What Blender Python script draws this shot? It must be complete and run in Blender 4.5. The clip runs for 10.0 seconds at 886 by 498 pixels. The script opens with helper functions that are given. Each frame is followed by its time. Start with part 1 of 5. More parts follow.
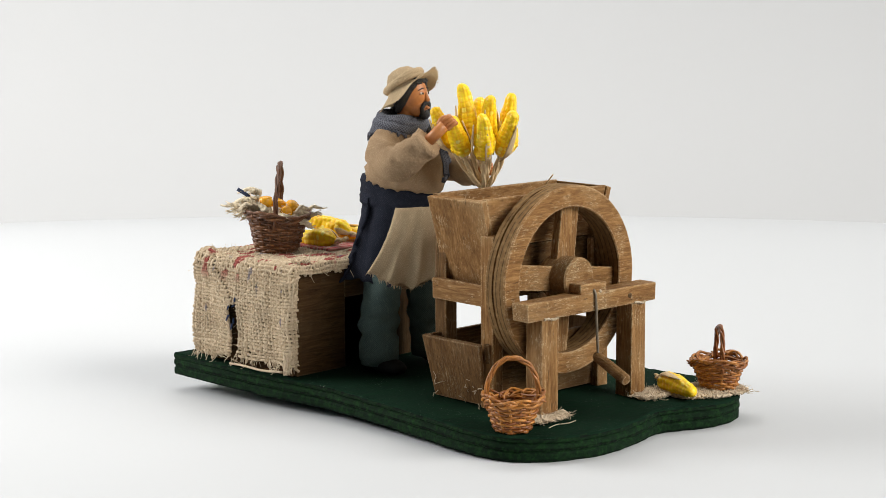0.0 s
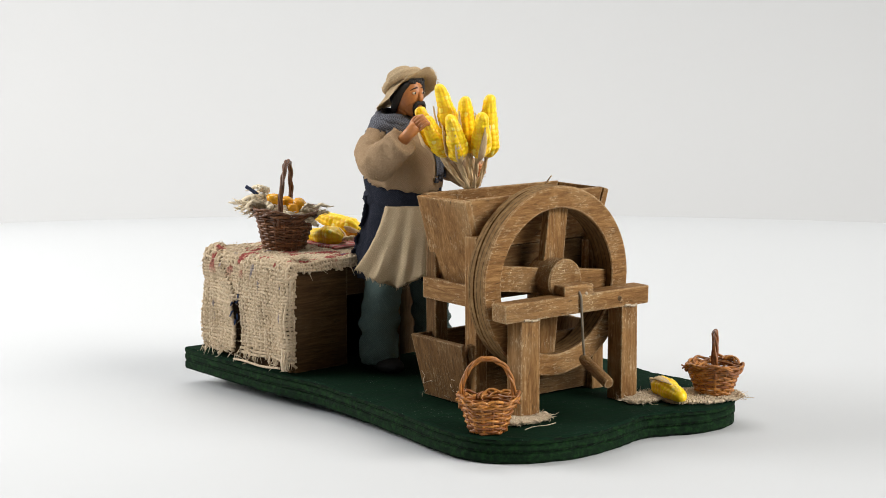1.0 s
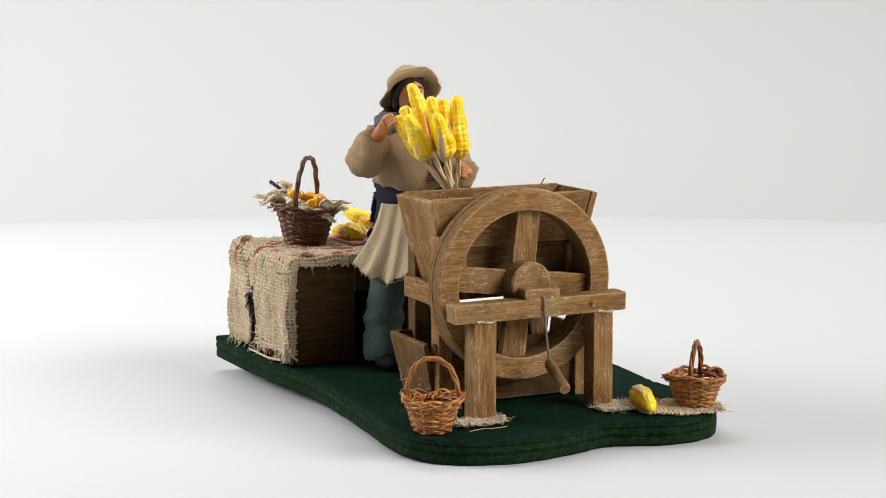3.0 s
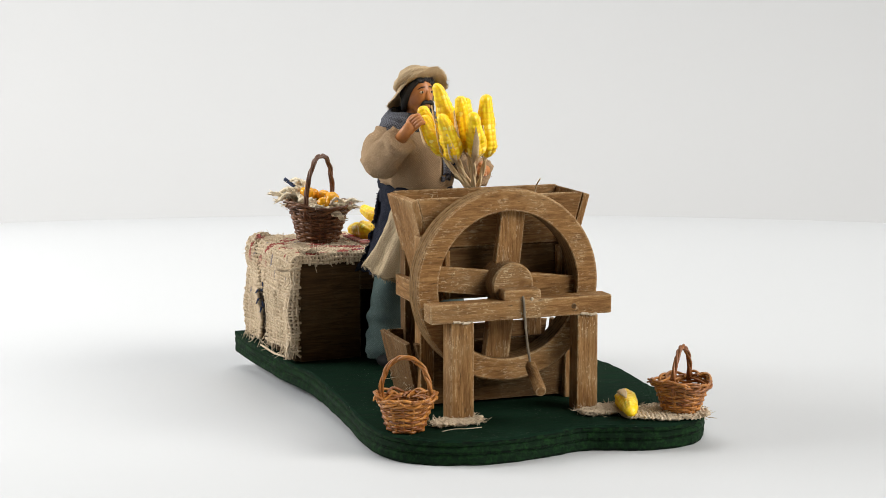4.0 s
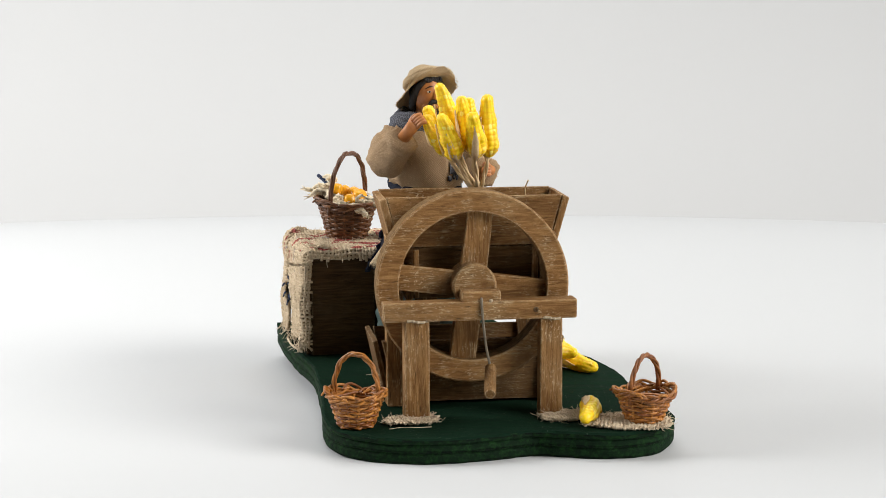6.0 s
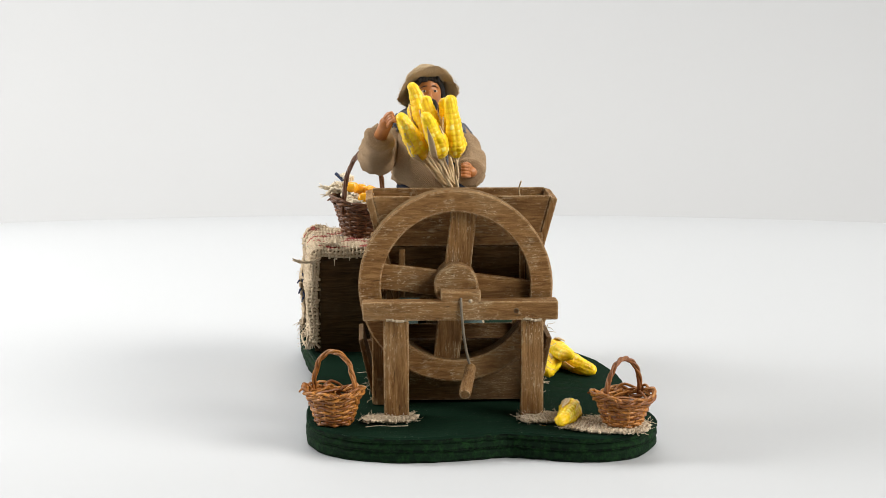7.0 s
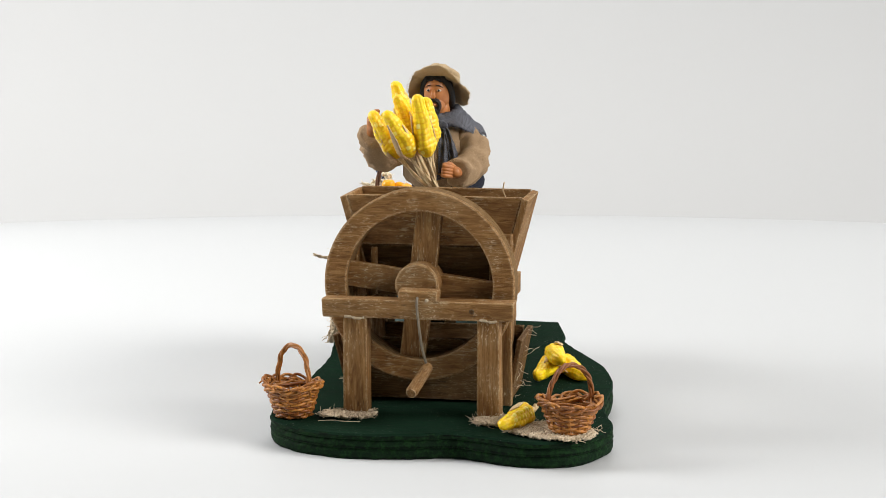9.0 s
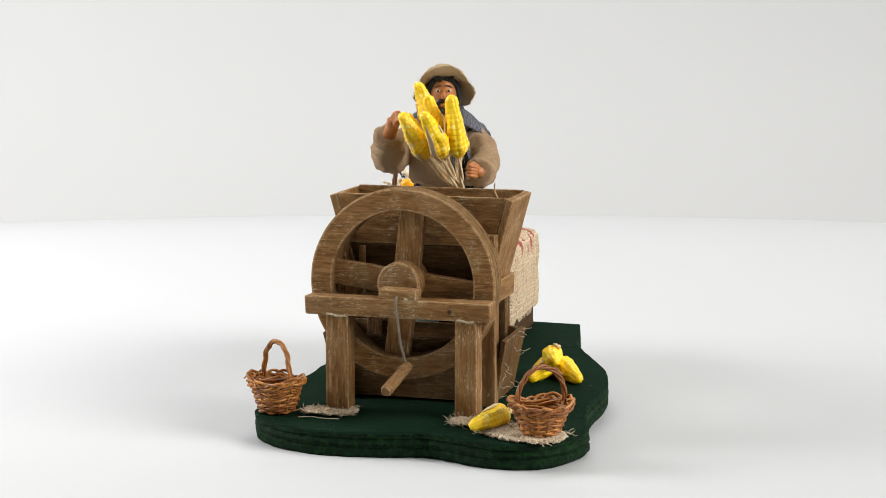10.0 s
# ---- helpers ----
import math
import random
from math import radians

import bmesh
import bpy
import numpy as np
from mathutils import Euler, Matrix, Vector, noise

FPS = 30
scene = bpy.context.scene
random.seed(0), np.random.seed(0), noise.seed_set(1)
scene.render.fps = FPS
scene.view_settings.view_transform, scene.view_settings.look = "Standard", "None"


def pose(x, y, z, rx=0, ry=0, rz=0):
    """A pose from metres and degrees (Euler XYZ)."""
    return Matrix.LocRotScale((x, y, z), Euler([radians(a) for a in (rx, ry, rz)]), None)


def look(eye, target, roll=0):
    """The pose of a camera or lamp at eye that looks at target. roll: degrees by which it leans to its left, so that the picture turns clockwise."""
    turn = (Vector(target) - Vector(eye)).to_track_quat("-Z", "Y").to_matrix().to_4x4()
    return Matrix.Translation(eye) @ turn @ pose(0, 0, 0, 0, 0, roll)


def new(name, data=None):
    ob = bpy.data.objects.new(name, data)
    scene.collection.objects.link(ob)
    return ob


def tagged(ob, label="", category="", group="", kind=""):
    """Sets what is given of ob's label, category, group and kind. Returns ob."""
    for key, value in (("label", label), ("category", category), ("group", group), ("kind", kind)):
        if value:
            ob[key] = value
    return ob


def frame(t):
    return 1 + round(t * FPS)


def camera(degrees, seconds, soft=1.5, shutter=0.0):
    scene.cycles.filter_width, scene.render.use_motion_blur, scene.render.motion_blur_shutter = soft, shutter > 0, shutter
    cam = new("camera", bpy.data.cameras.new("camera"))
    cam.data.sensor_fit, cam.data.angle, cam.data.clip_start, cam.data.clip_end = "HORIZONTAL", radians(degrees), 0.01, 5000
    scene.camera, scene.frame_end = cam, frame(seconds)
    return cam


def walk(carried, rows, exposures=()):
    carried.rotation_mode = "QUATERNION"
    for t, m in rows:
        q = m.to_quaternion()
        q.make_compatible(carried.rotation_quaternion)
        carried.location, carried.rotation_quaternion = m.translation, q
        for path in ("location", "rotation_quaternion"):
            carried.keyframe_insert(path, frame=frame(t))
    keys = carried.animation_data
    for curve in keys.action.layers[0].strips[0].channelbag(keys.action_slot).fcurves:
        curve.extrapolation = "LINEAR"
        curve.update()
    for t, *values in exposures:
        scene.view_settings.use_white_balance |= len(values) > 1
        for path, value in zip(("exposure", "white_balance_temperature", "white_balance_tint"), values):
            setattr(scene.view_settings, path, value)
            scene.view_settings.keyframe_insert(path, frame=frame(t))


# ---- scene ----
cam = camera(25.623, 10.0, soft=0.6)
walk(cam, [(0.0, pose(-0.0082, -0.8, 0.17409, 81.411, 0, 0) @ pose(0, 0, 0, 0, 0, -0.182)),
           (10.0, pose(-0.0082, -0.8, 0.17409, 81.411, 0, 0) @ pose(0, 0, 0, 0, 0, -0.182))])

# turntable angle in degrees, and the swing of the doll's upper body
TURN = [(0.0, 38.89), (0.5, 35.99), (1.0, 33.25), (1.5, 30.34), (2.0, 27.1), (2.5, 23.98), (3.0, 20.95), (3.5, 17.9),
        (4.0, 14.84), (4.5, 11.81), (5.0, 8.78), (5.5, 5.76), (6.0, 2.85), (6.5, -0.05), (7.0, -2.94), (7.5, -5.74),
        (8.0, -8.8), (8.5, -11.91), (9.0, -15.37), (9.5, -18.57), (10.0, -21.47)]
SWING = [(0.0, -3.5), (0.5, -7.9), (1.0, -14.9), (1.5, -22.5), (2.0, -28.4), (2.5, -29.3), (3.0, -25.0), (3.5, -15.5),
         (4.0, -6.2), (4.5, 0.0), (5.0, 2.6), (5.5, 3.0), (6.0, 0.9), (6.5, -5.5), (7.0, -14.3), (7.5, -21.5),
         (8.0, -27.7), (8.5, -28.0), (9.0, -24.0), (9.5, -15.1), (10.0, -3.8)]
DOLL = Vector((-0.0062, 0.0211, 0.0))
FLOOR = -0.0112


def deck(y):
    """Height of the slightly tilted board's upper face at depth y."""
    return 0.0018 + 0.032 * y


# ---- light ----
world = bpy.data.worlds.new("studio_dark")
world.use_nodes = True
world.node_tree.nodes["Background"].inputs[0].default_value = (0.9, 0.95, 1.0, 1)
world.node_tree.nodes["Background"].inputs[1].default_value = 0.05
scene.world = world


def softbox(name, eye, target, wide, high, watts, colour):
    lamp = bpy.data.lights.new(name, "AREA")
    lamp.shape, lamp.size, lamp.size_y, lamp.energy, lamp.color = "RECTANGLE", wide, high, watts, colour
    ob = new(name, lamp)
    ob.matrix_world = look(eye, target)


softbox("softbox_key", (2.70, -1.26, 1.74), (0, -0.1, 0.05), 2.3, 1.75, 152, (1.0, 0.97, 0.925))
softbox("softbox_side", (-0.90, 0.08, 0.50), (-0.15, 0.16, 0), 0.50, 0.38, 10.2, (1.0, 0.99, 0.975))
softbox("softbox_top", (-0.08, 0.35, 1.10), (-0.08, 0.35, 0), 0.9, 0.45, 6.6, (1.0, 0.99, 0.97))
scene.view_settings.exposure = 0.0


# ---- material helpers ----
class Nodes:
    """Small helper that strings shader nodes together."""

    def __init__(self, name, rough=0.7, metal=0.0, spec=0.4):
        self.mat = bpy.data.materials.new(name)
        self.mat.use_nodes = True
        self.tree = self.mat.node_tree
        self.bsdf = self.tree.nodes["Principled BSDF"]
        self.bsdf.inputs["Roughness"].default_value = rough
        self.bsdf.inputs["Metallic"].default_value = metal
        self.bsdf.inputs["Specular IOR Level"].default_value = spec
        self.co = self.tree.nodes.new("ShaderNodeTexCoord").outputs["Object"]

    def link(self, a, b):
        self.tree.links.new(a, b)

    def scaled(self, sx, sy, sz, rot=(0, 0, 0)):
        n = self.tree.nodes.new("ShaderNodeMapping")
        n.inputs["Scale"].default_value = (sx, sy, sz)
        n.inputs["Rotation"].default_value = [radians(a) for a in rot]
        self.link(self.co, n.inputs["Vector"])
        return n.outputs[0]

    def noise(self, vec, scale=1.0, detail=4.0, rough=0.6, dist=0.0):
        n = self.tree.nodes.new("ShaderNodeTexNoise")
        n.inputs["Scale"].default_value = scale
        n.inputs["Detail"].default_value = detail
        n.inputs["Roughness"].default_value = rough
        n.inputs["Distortion"].default_value = dist
        self.link(vec, n.inputs["Vector"])
        return n.outputs["Fac"]

    def ramp(self, fac, *stops):
        n = self.tree.nodes.new("ShaderNodeValToRGB")
        e = n.color_ramp.elements
        while len(e) < len(stops):
            e.new(0.5)
        for el, (p, c) in zip(e, stops):
            el.position = p
            el.color = (*c, 1) if len(c) == 3 else c
        self.link(fac, n.inputs[0])
        return n.outputs[0]

    def mix(self, fac, a, b, kind="MIX"):
        n = self.tree.nodes.new("ShaderNodeMix")
        n.data_type, n.blend_type = "RGBA", kind
        for sock, v in ((n.inputs[0], fac), (n.inputs[6], a), (n.inputs[7], b)):
            if isinstance(v, (int, float)):
                sock.default_value = v
            elif isinstance(v, tuple):
                sock.default_value = (*v, 1)
            else:
                self.link(v, sock)
        return n.outputs[2]

    def math(self, op, a, b=0.0):
        n = self.tree.nodes.new("ShaderNodeMath")
        n.operation = op
        for sock, v in ((n.inputs[0], a), (n.inputs[1], b)):
            if isinstance(v, (int, float)):
                sock.default_value = v
            else:
                self.link(v, sock)
        return n.outputs[0]

    def island(self):
        return self.tree.nodes.new("ShaderNodeNewGeometry").outputs["Random Per Island"]

    def each(self):
        return self.tree.nodes.new("ShaderNodeObjectInfo").outputs["Random"]

    def worn(self, radius):
        """How sharply the surface bends within the radius: 0 on flats, more at edges."""
        b = self.tree.nodes.new("ShaderNodeBevel")
        b.samples = 4
        b.inputs["Radius"].default_value = radius
        g = self.tree.nodes.new("ShaderNodeNewGeometry")
        d = self.tree.nodes.new("ShaderNodeVectorMath")
        d.operation = "DOT_PRODUCT"
        self.link(b.outputs[0], d.inputs[0])
        self.link(g.outputs["Normal"], d.inputs[1])
        return self.math("SUBTRACT", 1.0, d.outputs["Value"])

    def axis(self, i):
        n = self.tree.nodes.new("ShaderNodeSeparateXYZ")
        self.link(self.co, n.inputs[0])
        return n.outputs[i]

    def done(self, colour, height=None, strength=0.5, dist=0.0004, rough=None):
        if isinstance(colour, tuple):
            self.bsdf.inputs["Base Color"].default_value = (*colour, 1)
        else:
            self.link(colour, self.bsdf.inputs["Base Color"])
        if height is not None:
            n = self.tree.nodes.new("ShaderNodeBump")
            n.inputs["Strength"].default_value = strength
            n.inputs["Distance"].default_value = dist
            self.link(height, n.inputs["Height"])
            self.link(n.outputs[0], self.bsdf.inputs["Normal"])
        if rough is not None:
            self.link(rough, self.bsdf.inputs["Roughness"])
        return self.mat


def wood(name, grain, tone=1.0, flecks=0.8):
    """Weathered brown wood with pale dry-brushed flecks and worn edges; grain: the axis along which it runs."""
    m = Nodes(name, 0.75, 0, 0.15)

    def along(across, lengthwise):
        s = [across] * 3
        s["xyz".index(grain)] = lengthwise
        return m.scaled(*s)

    fine = m.noise(along(620.0, 60.0), 1.0, 6, 0.72, 1.2)
    broad = m.noise(along(95.0, 16.0), 1.0, 5, 0.65, 0.6)
    blot = m.noise(m.co, 75, 4, 0.7)
    c = m.ramp(fine, (0.28, (0.110 * tone, 0.048 * tone, 0.014 * tone)), (0.50, (0.255 * tone, 0.127 * tone, 0.043 * tone)),
               (0.72, (0.44 * tone, 0.252 * tone, 0.100 * tone)))
    c = m.mix(m.ramp(broad, (0.48, (0.0, 0.0, 0.0)), (0.74, (0.5, 0.5, 0.5))), c, (0.098 * tone, 0.050 * tone, 0.019 * tone))
    c = m.mix(m.ramp(m.noise(m.co, 38, 3, 0.6), (0.50, (0, 0, 0)), (0.72, (0.45, 0.45, 0.45))), c, (0.45 * tone, 0.285 * tone, 0.135 * tone))
    spots = m.ramp(m.noise(along(1500.0, 520.0), 1.0, 3, 0.75), (0.575, (0, 0, 0)), (0.62, (1, 1, 1)))
    where = m.ramp(blot, (0.47, (0, 0, 0)), (0.66, (flecks, flecks, flecks)))
    streak = m.math("MULTIPLY", m.ramp(m.noise(along(1200.0, 60.0), 1.0, 3, 0.7), (0.55, (0, 0, 0)), (0.66, (0.9, 0.9, 0.9))), where)
    fl = m.math("MAXIMUM", m.math("MULTIPLY", spots, where), streak)
    edge = m.math("MULTIPLY", m.ramp(m.worn(0.0011), (0.01, (0, 0, 0)), (0.12, (0.85, 0.85, 0.85))), m.ramp(m.noise(m.co, 420, 3, 0.7), (0.38, (0, 0, 0)), (0.6, (1, 1, 1))))
    fl = m.math("MAXIMUM", fl, edge)
    c = m.mix(fl, c, (0.60 * min(1.0, tone + 0.15), 0.45 * min(1.0, tone + 0.15), 0.265 * min(1.0, tone + 0.15)))
    pits = m.ramp(m.noise(along(900.0, 120.0), 1.0, 3, 0.6), (0.28, (0.6, 0.6, 0.6)), (0.37, (0, 0, 0)))
    c = m.mix(pits, c, (0.035 * tone, 0.02 * tone, 0.011 * tone))
    return m.done(c, m.math("ADD", m.math("MULTIPLY", fine, 0.7), m.math("MULTIPLY", fl, 0.5)), 0.85, 0.0007)


def weave(name, base, dark, pitch=0.0008, rough=0.9, fuzz=0.35):
    """Woven cloth with fine crossing threads and faded patches."""
    m = Nodes(name, rough, 0, 0.1)
    k = 1.0 / pitch
    wob = m.math("MULTIPLY", m.noise(m.co, 160, 2), 3.0)
    uv = m.tree.nodes.new("ShaderNodeSeparateXYZ")
    m.link(m.tree.nodes.new("ShaderNodeTexCoord").outputs["UV"], uv.inputs[0])
    a = m.math("SINE", m.math("ADD", m.math("MULTIPLY", uv.outputs[0], 2 * math.pi * k), wob))
    b = m.math("SINE", m.math("ADD", m.math("MULTIPLY", uv.outputs[1], 2 * math.pi * k), wob))
    ab = m.math("ADD", m.math("MULTIPLY", m.math("MULTIPLY", a, b), 0.5), 0.5)
    n1 = m.noise(m.co, 1600, 3, 0.7)
    n2 = m.noise(m.co, 130, 4, 0.6)
    c = m.mix(m.math("MULTIPLY", ab, fuzz), base, dark)
    c = m.mix(m.ramp(n2, (0.35, (0, 0, 0)), (0.75, (0.45, 0.45, 0.45))), c, dark)
    c = m.mix(m.ramp(n1, (0.52, (0, 0, 0)), (0.75, (0.45, 0.45, 0.45))), c, tuple(min(1, v * 1.7 + 0.03) for v in base))
    return m.done(c, m.math("ADD", m.math("MULTIPLY", ab, 0.55), n1), 0.75, 0.0005)


def plain(name, colour, dark, rough=0.6, scale=300, bump=0.3, spec=0.4, dist=0.0003):
    m = Nodes(name, rough, 0, spec)
    n1 = m.noise(m.co, scale, 4, 0.6)
    n2 = m.noise(m.co, scale * 6, 3, 0.6)
    c = m.mix(m.ramp(n1, (0.3, (0, 0, 0)), (0.75, (1, 1, 1))), dark, colour)
    return m.done(c, m.math("ADD", n1, m.math("MULTIPLY", n2, 0.4)), bump, dist)


WOOD = {g: wood("weathered_wood_" + g, g, 0.86, 1.0) for g in "xyz"}
WOOD_DARK = {g: wood("dark_stained_wood_" + g, g, 0.25, 0.12) for g in "xyz"}
# darker copy of the wood: shade behind the wheel as well as stain
WOOD_STAIN_SHADE = {g: wood("stained_and_shaded_wood_" + g, g, 0.48, 0.6) for g in "xyz"}
WOOD_LIGHT = wood("pale_dowel_wood", "y", 0.66, 0.3)


def layered(name, base, glue, pitch, tint, axis):
    """Sawn plywood edge: thin layers across one axis, with pale worn spots."""
    m = Nodes(name, 0.8, 0, 0.10)
    w = m.math("ADD", m.math("MULTIPLY", m.axis(axis), 1.0 / pitch), m.math("MULTIPLY", m.noise(m.co, 60, 2), 0.35))
    fr = m.math("FRACT", w)
    lay = m.ramp(fr, (0.0, (0, 0, 0)), (0.12, (1, 1, 1)), (0.80, (0.8, 0.8, 0.8)), (1.0, (0, 0, 0)))
    n = m.noise(m.co, 420, 4, 0.7)
    c = m.mix(lay, glue, base)
    c = m.mix(m.ramp(n, (0.45, (0, 0, 0)), (0.8, (0.8, 0.8, 0.8))), c, tint)
    return m.done(c, m.math("ADD", m.math("MULTIPLY", lay, 0.6), n), 0.6, 0.0006)


PLY_EDGE = layered("plywood_edge_brown", (0.175, 0.100, 0.040), (0.045, 0.024, 0.009), 0.0022, (0.31, 0.192, 0.085), 1)
GREEN_EDGE = layered("plywood_edge_green", (0.004, 0.015, 0.006), (0.001, 0.0035, 0.002), 0.0042, (0.016, 0.060, 0.014), 2)


def green_paint():
    m = Nodes("dark_green_paint", 0.8, 0, 0.02)
    n1 = m.noise(m.scaled(60, 260, 60), 1, 5, 0.65, 0.5)
    n2 = m.noise(m.co, 900, 3, 0.7)
    c = m.ramp(n1, (0.3, (0.004, 0.0125, 0.007)), (0.6, (0.007, 0.0215, 0.012)), (0.85, (0.013, 0.037, 0.018)))
    c = m.mix(m.ramp(n2, (0.66, (0, 0, 0)), (0.8, (0.16, 0.16, 0.16))), c, (0.16, 0.22, 0.17))
    dust = m.math("MULTIPLY", m.ramp(m.noise(m.co, 1500, 2, 0.6), (0.685, (0, 0, 0)), (0.72, (0.75, 0.75, 0.75))), m.ramp(m.noise(m.co, 55, 3, 0.6), (0.45, (0, 0, 0)), (0.65, (1, 1, 1))))
    c = m.mix(dust, c, (0.34, 0.38, 0.32))
    return m.done(c, m.math("ADD", n1, n2), 0.45, 0.0005, m.ramp(n1, (0.3, (0.70,) * 3), (0.7, (0.90,) * 3)))


GREEN = green_paint()


def wicker(name, pale, deep):
    m = Nodes(name, 0.42, 0, 0.5)
    r = m.math("FRACT", m.math("ADD", m.island(), m.each()))
    n = m.noise(m.co, 700, 4, 0.65)
    c = m.mix(r, deep, pale)
    c = m.mix(m.ramp(n, (0.3, (0, 0, 0)), (0.7, (0.75, 0.75, 0.75))), c, tuple(v * 0.42 for v in deep))
    return m.done(c, n, 0.35, 0.0002)


WICKER = wicker("orange_brown_wicker", (0.66, 0.275, 0.050), (0.22, 0.062, 0.009))
WICKER_DARK = wicker("dark_brown_wicker", (0.27, 0.112, 0.040), (0.125, 0.046, 0.016))


def jute(name, a, b, spots=False):
    m = Nodes(name, 0.95, 0, 0.08)
    n = m.noise(m.co, 1300, 4, 0.7)
    n2 = m.noise(m.co, 70, 3, 0.6)
    c = m.mix(m.island(), a, b)
    c = m.mix(m.ramp(n, (0.4, (0, 0, 0)), (0.75, (0.5, 0.5, 0.5))), c, tuple(v * 0.45 for v in b))
    if spots:
        red = m.math("MULTIPLY", m.ramp(m.noise(m.scaled(1, 1.9, 1), 85, 2, 0.5), (0.58, (0, 0, 0)), (0.61, (1, 1, 1))),
                     m.ramp(m.axis(2), (0.036, (0, 0, 0)), (0.040, (0.85, 0.85, 0.85))))
        c = m.mix(red, c, (0.30, 0.035, 0.04))
        blue = m.ramp(m.noise(m.scaled(1, 1.4, 0.7), 120, 2, 0.5), (0.69, (0, 0, 0)), (0.72, (0.6, 0.6, 0.6)))
        c = m.mix(blue, c, (0.06, 0.075, 0.16))
    return m.done(c, n, 0.5, 0.0004)


BURLAP = jute("burlap_jute", (0.68, 0.55, 0.39), (0.50, 0.385, 0.255), True)
JUTE = jute("raw_jute_fibre", (0.74, 0.62, 0.46), (0.58, 0.46, 0.32))
RAFFIA = jute("raffia_husk", (0.80, 0.64, 0.40), (0.66, 0.49, 0.28))
STRAW = jute("pale_frayed_twine", (0.86, 0.76, 0.58), (0.72, 0.61, 0.44))
# dark brown that stands in for shade in the gaps of the burlap
GAP_SHADE = plain("burlap_gap_shade", (0.105, 0.078, 0.048), (0.05, 0.037, 0.022), 0.95, 500, 0.3, 0.05)


def corn_paint(name, a, b):
    """Glossy hand-painted ear, uneven in tone."""
    m = Nodes(name, 0.38, 0, 0.5)
    n = m.noise(m.co, 170, 3, 0.6)
    n2 = m.noise(m.co, 900, 3, 0.6)
    c = m.mix(m.ramp(n, (0.36, (0, 0, 0)), (0.66, (1, 1, 1))), a, b)
    c = m.mix(m.ramp(n2, (0.60, (0, 0, 0)), (0.74, (0.35, 0.35, 0.35))), c, (0.93, 0.80, 0.16))
    m.bsdf.inputs["Subsurface Weight"].default_value = 0.10
    m.bsdf.inputs["Subsurface Radius"].default_value = (0.002, 0.0014, 0.0003)
    return m.done(c, n2, 0.25, 0.0003)


CORN_GAP = corn_paint("corn_between_kernels", (0.88, 0.47, 0.004), (0.92, 0.62, 0.008))
CORN = corn_paint("glossy_yellow_corn", (0.92, 0.57, 0.005), (0.95, 0.73, 0.012))
CORN_PALE = corn_paint("pale_corn_kernels", (0.93, 0.74, 0.07), (0.94, 0.82, 0.24))
AMBER = plain("amber_fruit", (0.90, 0.46, 0.020), (0.78, 0.33, 0.012), 0.22, 220, 0.1, 0.5)
SKIN = plain("painted_clay_skin", (0.53, 0.215, 0.068), (0.36, 0.130, 0.038), 0.42, 260, 0.12, 0.45)
HAIR = plain("black_painted_hair", (0.016, 0.013, 0.012), (0.006, 0.005, 0.005), 0.5, 900, 0.8, 0.4, 0.0008)
EYE = plain("eye_white", (0.66, 0.56, 0.45), (0.55, 0.44, 0.34), 0.35)
SHIRT = weave("beige_linen", (0.40, 0.275, 0.163), (0.20, 0.130, 0.074), 0.0007)
HAT = weave("straw_coloured_felt", (0.50, 0.375, 0.23), (0.31, 0.225, 0.13), 0.0007, 0.95, 0.12)
NAVY = weave("navy_cotton", (0.027, 0.030, 0.045), (0.006, 0.008, 0.013), 0.0009, 0.9, 0.6)
APRON = weave("ecru_gauze", (0.60, 0.475, 0.310), (0.34, 0.255, 0.155), 0.0010, 0.95, 0.55)
TROUSER = weave("grey_green_twill", (0.110, 0.155, 0.146), (0.036, 0.056, 0.052), 0.0009, 0.9, 0.6)
SCARF = weave("slate_wool", (0.200, 0.205, 0.235), (0.018, 0.019, 0.026), 0.0011, 0.97, 0.85)
SHOE = plain("black_shoe", (0.012, 0.012, 0.012), (0.006, 0.006, 0.006), 0.8, 300, 0.3, 0.15)
GLUE = plain("dried_pale_glue", (0.46, 0.37, 0.25), (0.34, 0.26, 0.16), 0.35, 500, 0.2, 0.5)
WIRE = plain("dull_steel_wire", (0.20, 0.165, 0.115), (0.12, 0.095, 0.065), 0.5)
BLUE = plain("blue_thread", (0.045, 0.065, 0.13), (0.02, 0.028, 0.06), 0.9)
RED = jute("red_yarn", (0.50, 0.06, 0.07), (0.62, 0.45, 0.38))


def studio_white(name, lo, hi):
    m = Nodes(name, 0.6, 0, 0.12)
    n = m.noise(m.co, 1.2, 2, 0.5)
    return m.done(m.mix(n, lo, hi))


PAPER = studio_white("satin_white_table", (0.530, 0.543, 0.554), (0.550, 0.563, 0.574))
DROP = studio_white("matt_white_paper", (0.490, 0.496, 0.502), (0.506, 0.512, 0.518))
GREY = plain("grey_studio_wall", (0.12, 0.12, 0.12), (0.10, 0.10, 0.10), 0.9, 4, 0.05)


# ---- mesh helpers ----
def mesh_of(bm, name, mats, smooth=True):
    bmesh.ops.recalc_face_normals(bm, faces=bm.faces)
    me = bpy.data.meshes.new(name)
    bm.to_mesh(me)
    bm.free()
    for m in mats if isinstance(mats, (list, tuple)) else [mats]:
        me.materials.append(m)
    if smooth:
        me.shade_smooth()
    return me


def part(name, bm, material, parent, label="", smooth=True):
    """Links a bmesh as one mesh object under a thing or a part."""
    ob = new(name, mesh_of(bm, name, material, smooth))
    ob.parent = parent
    if label:
        ob["label"] = label
    return ob


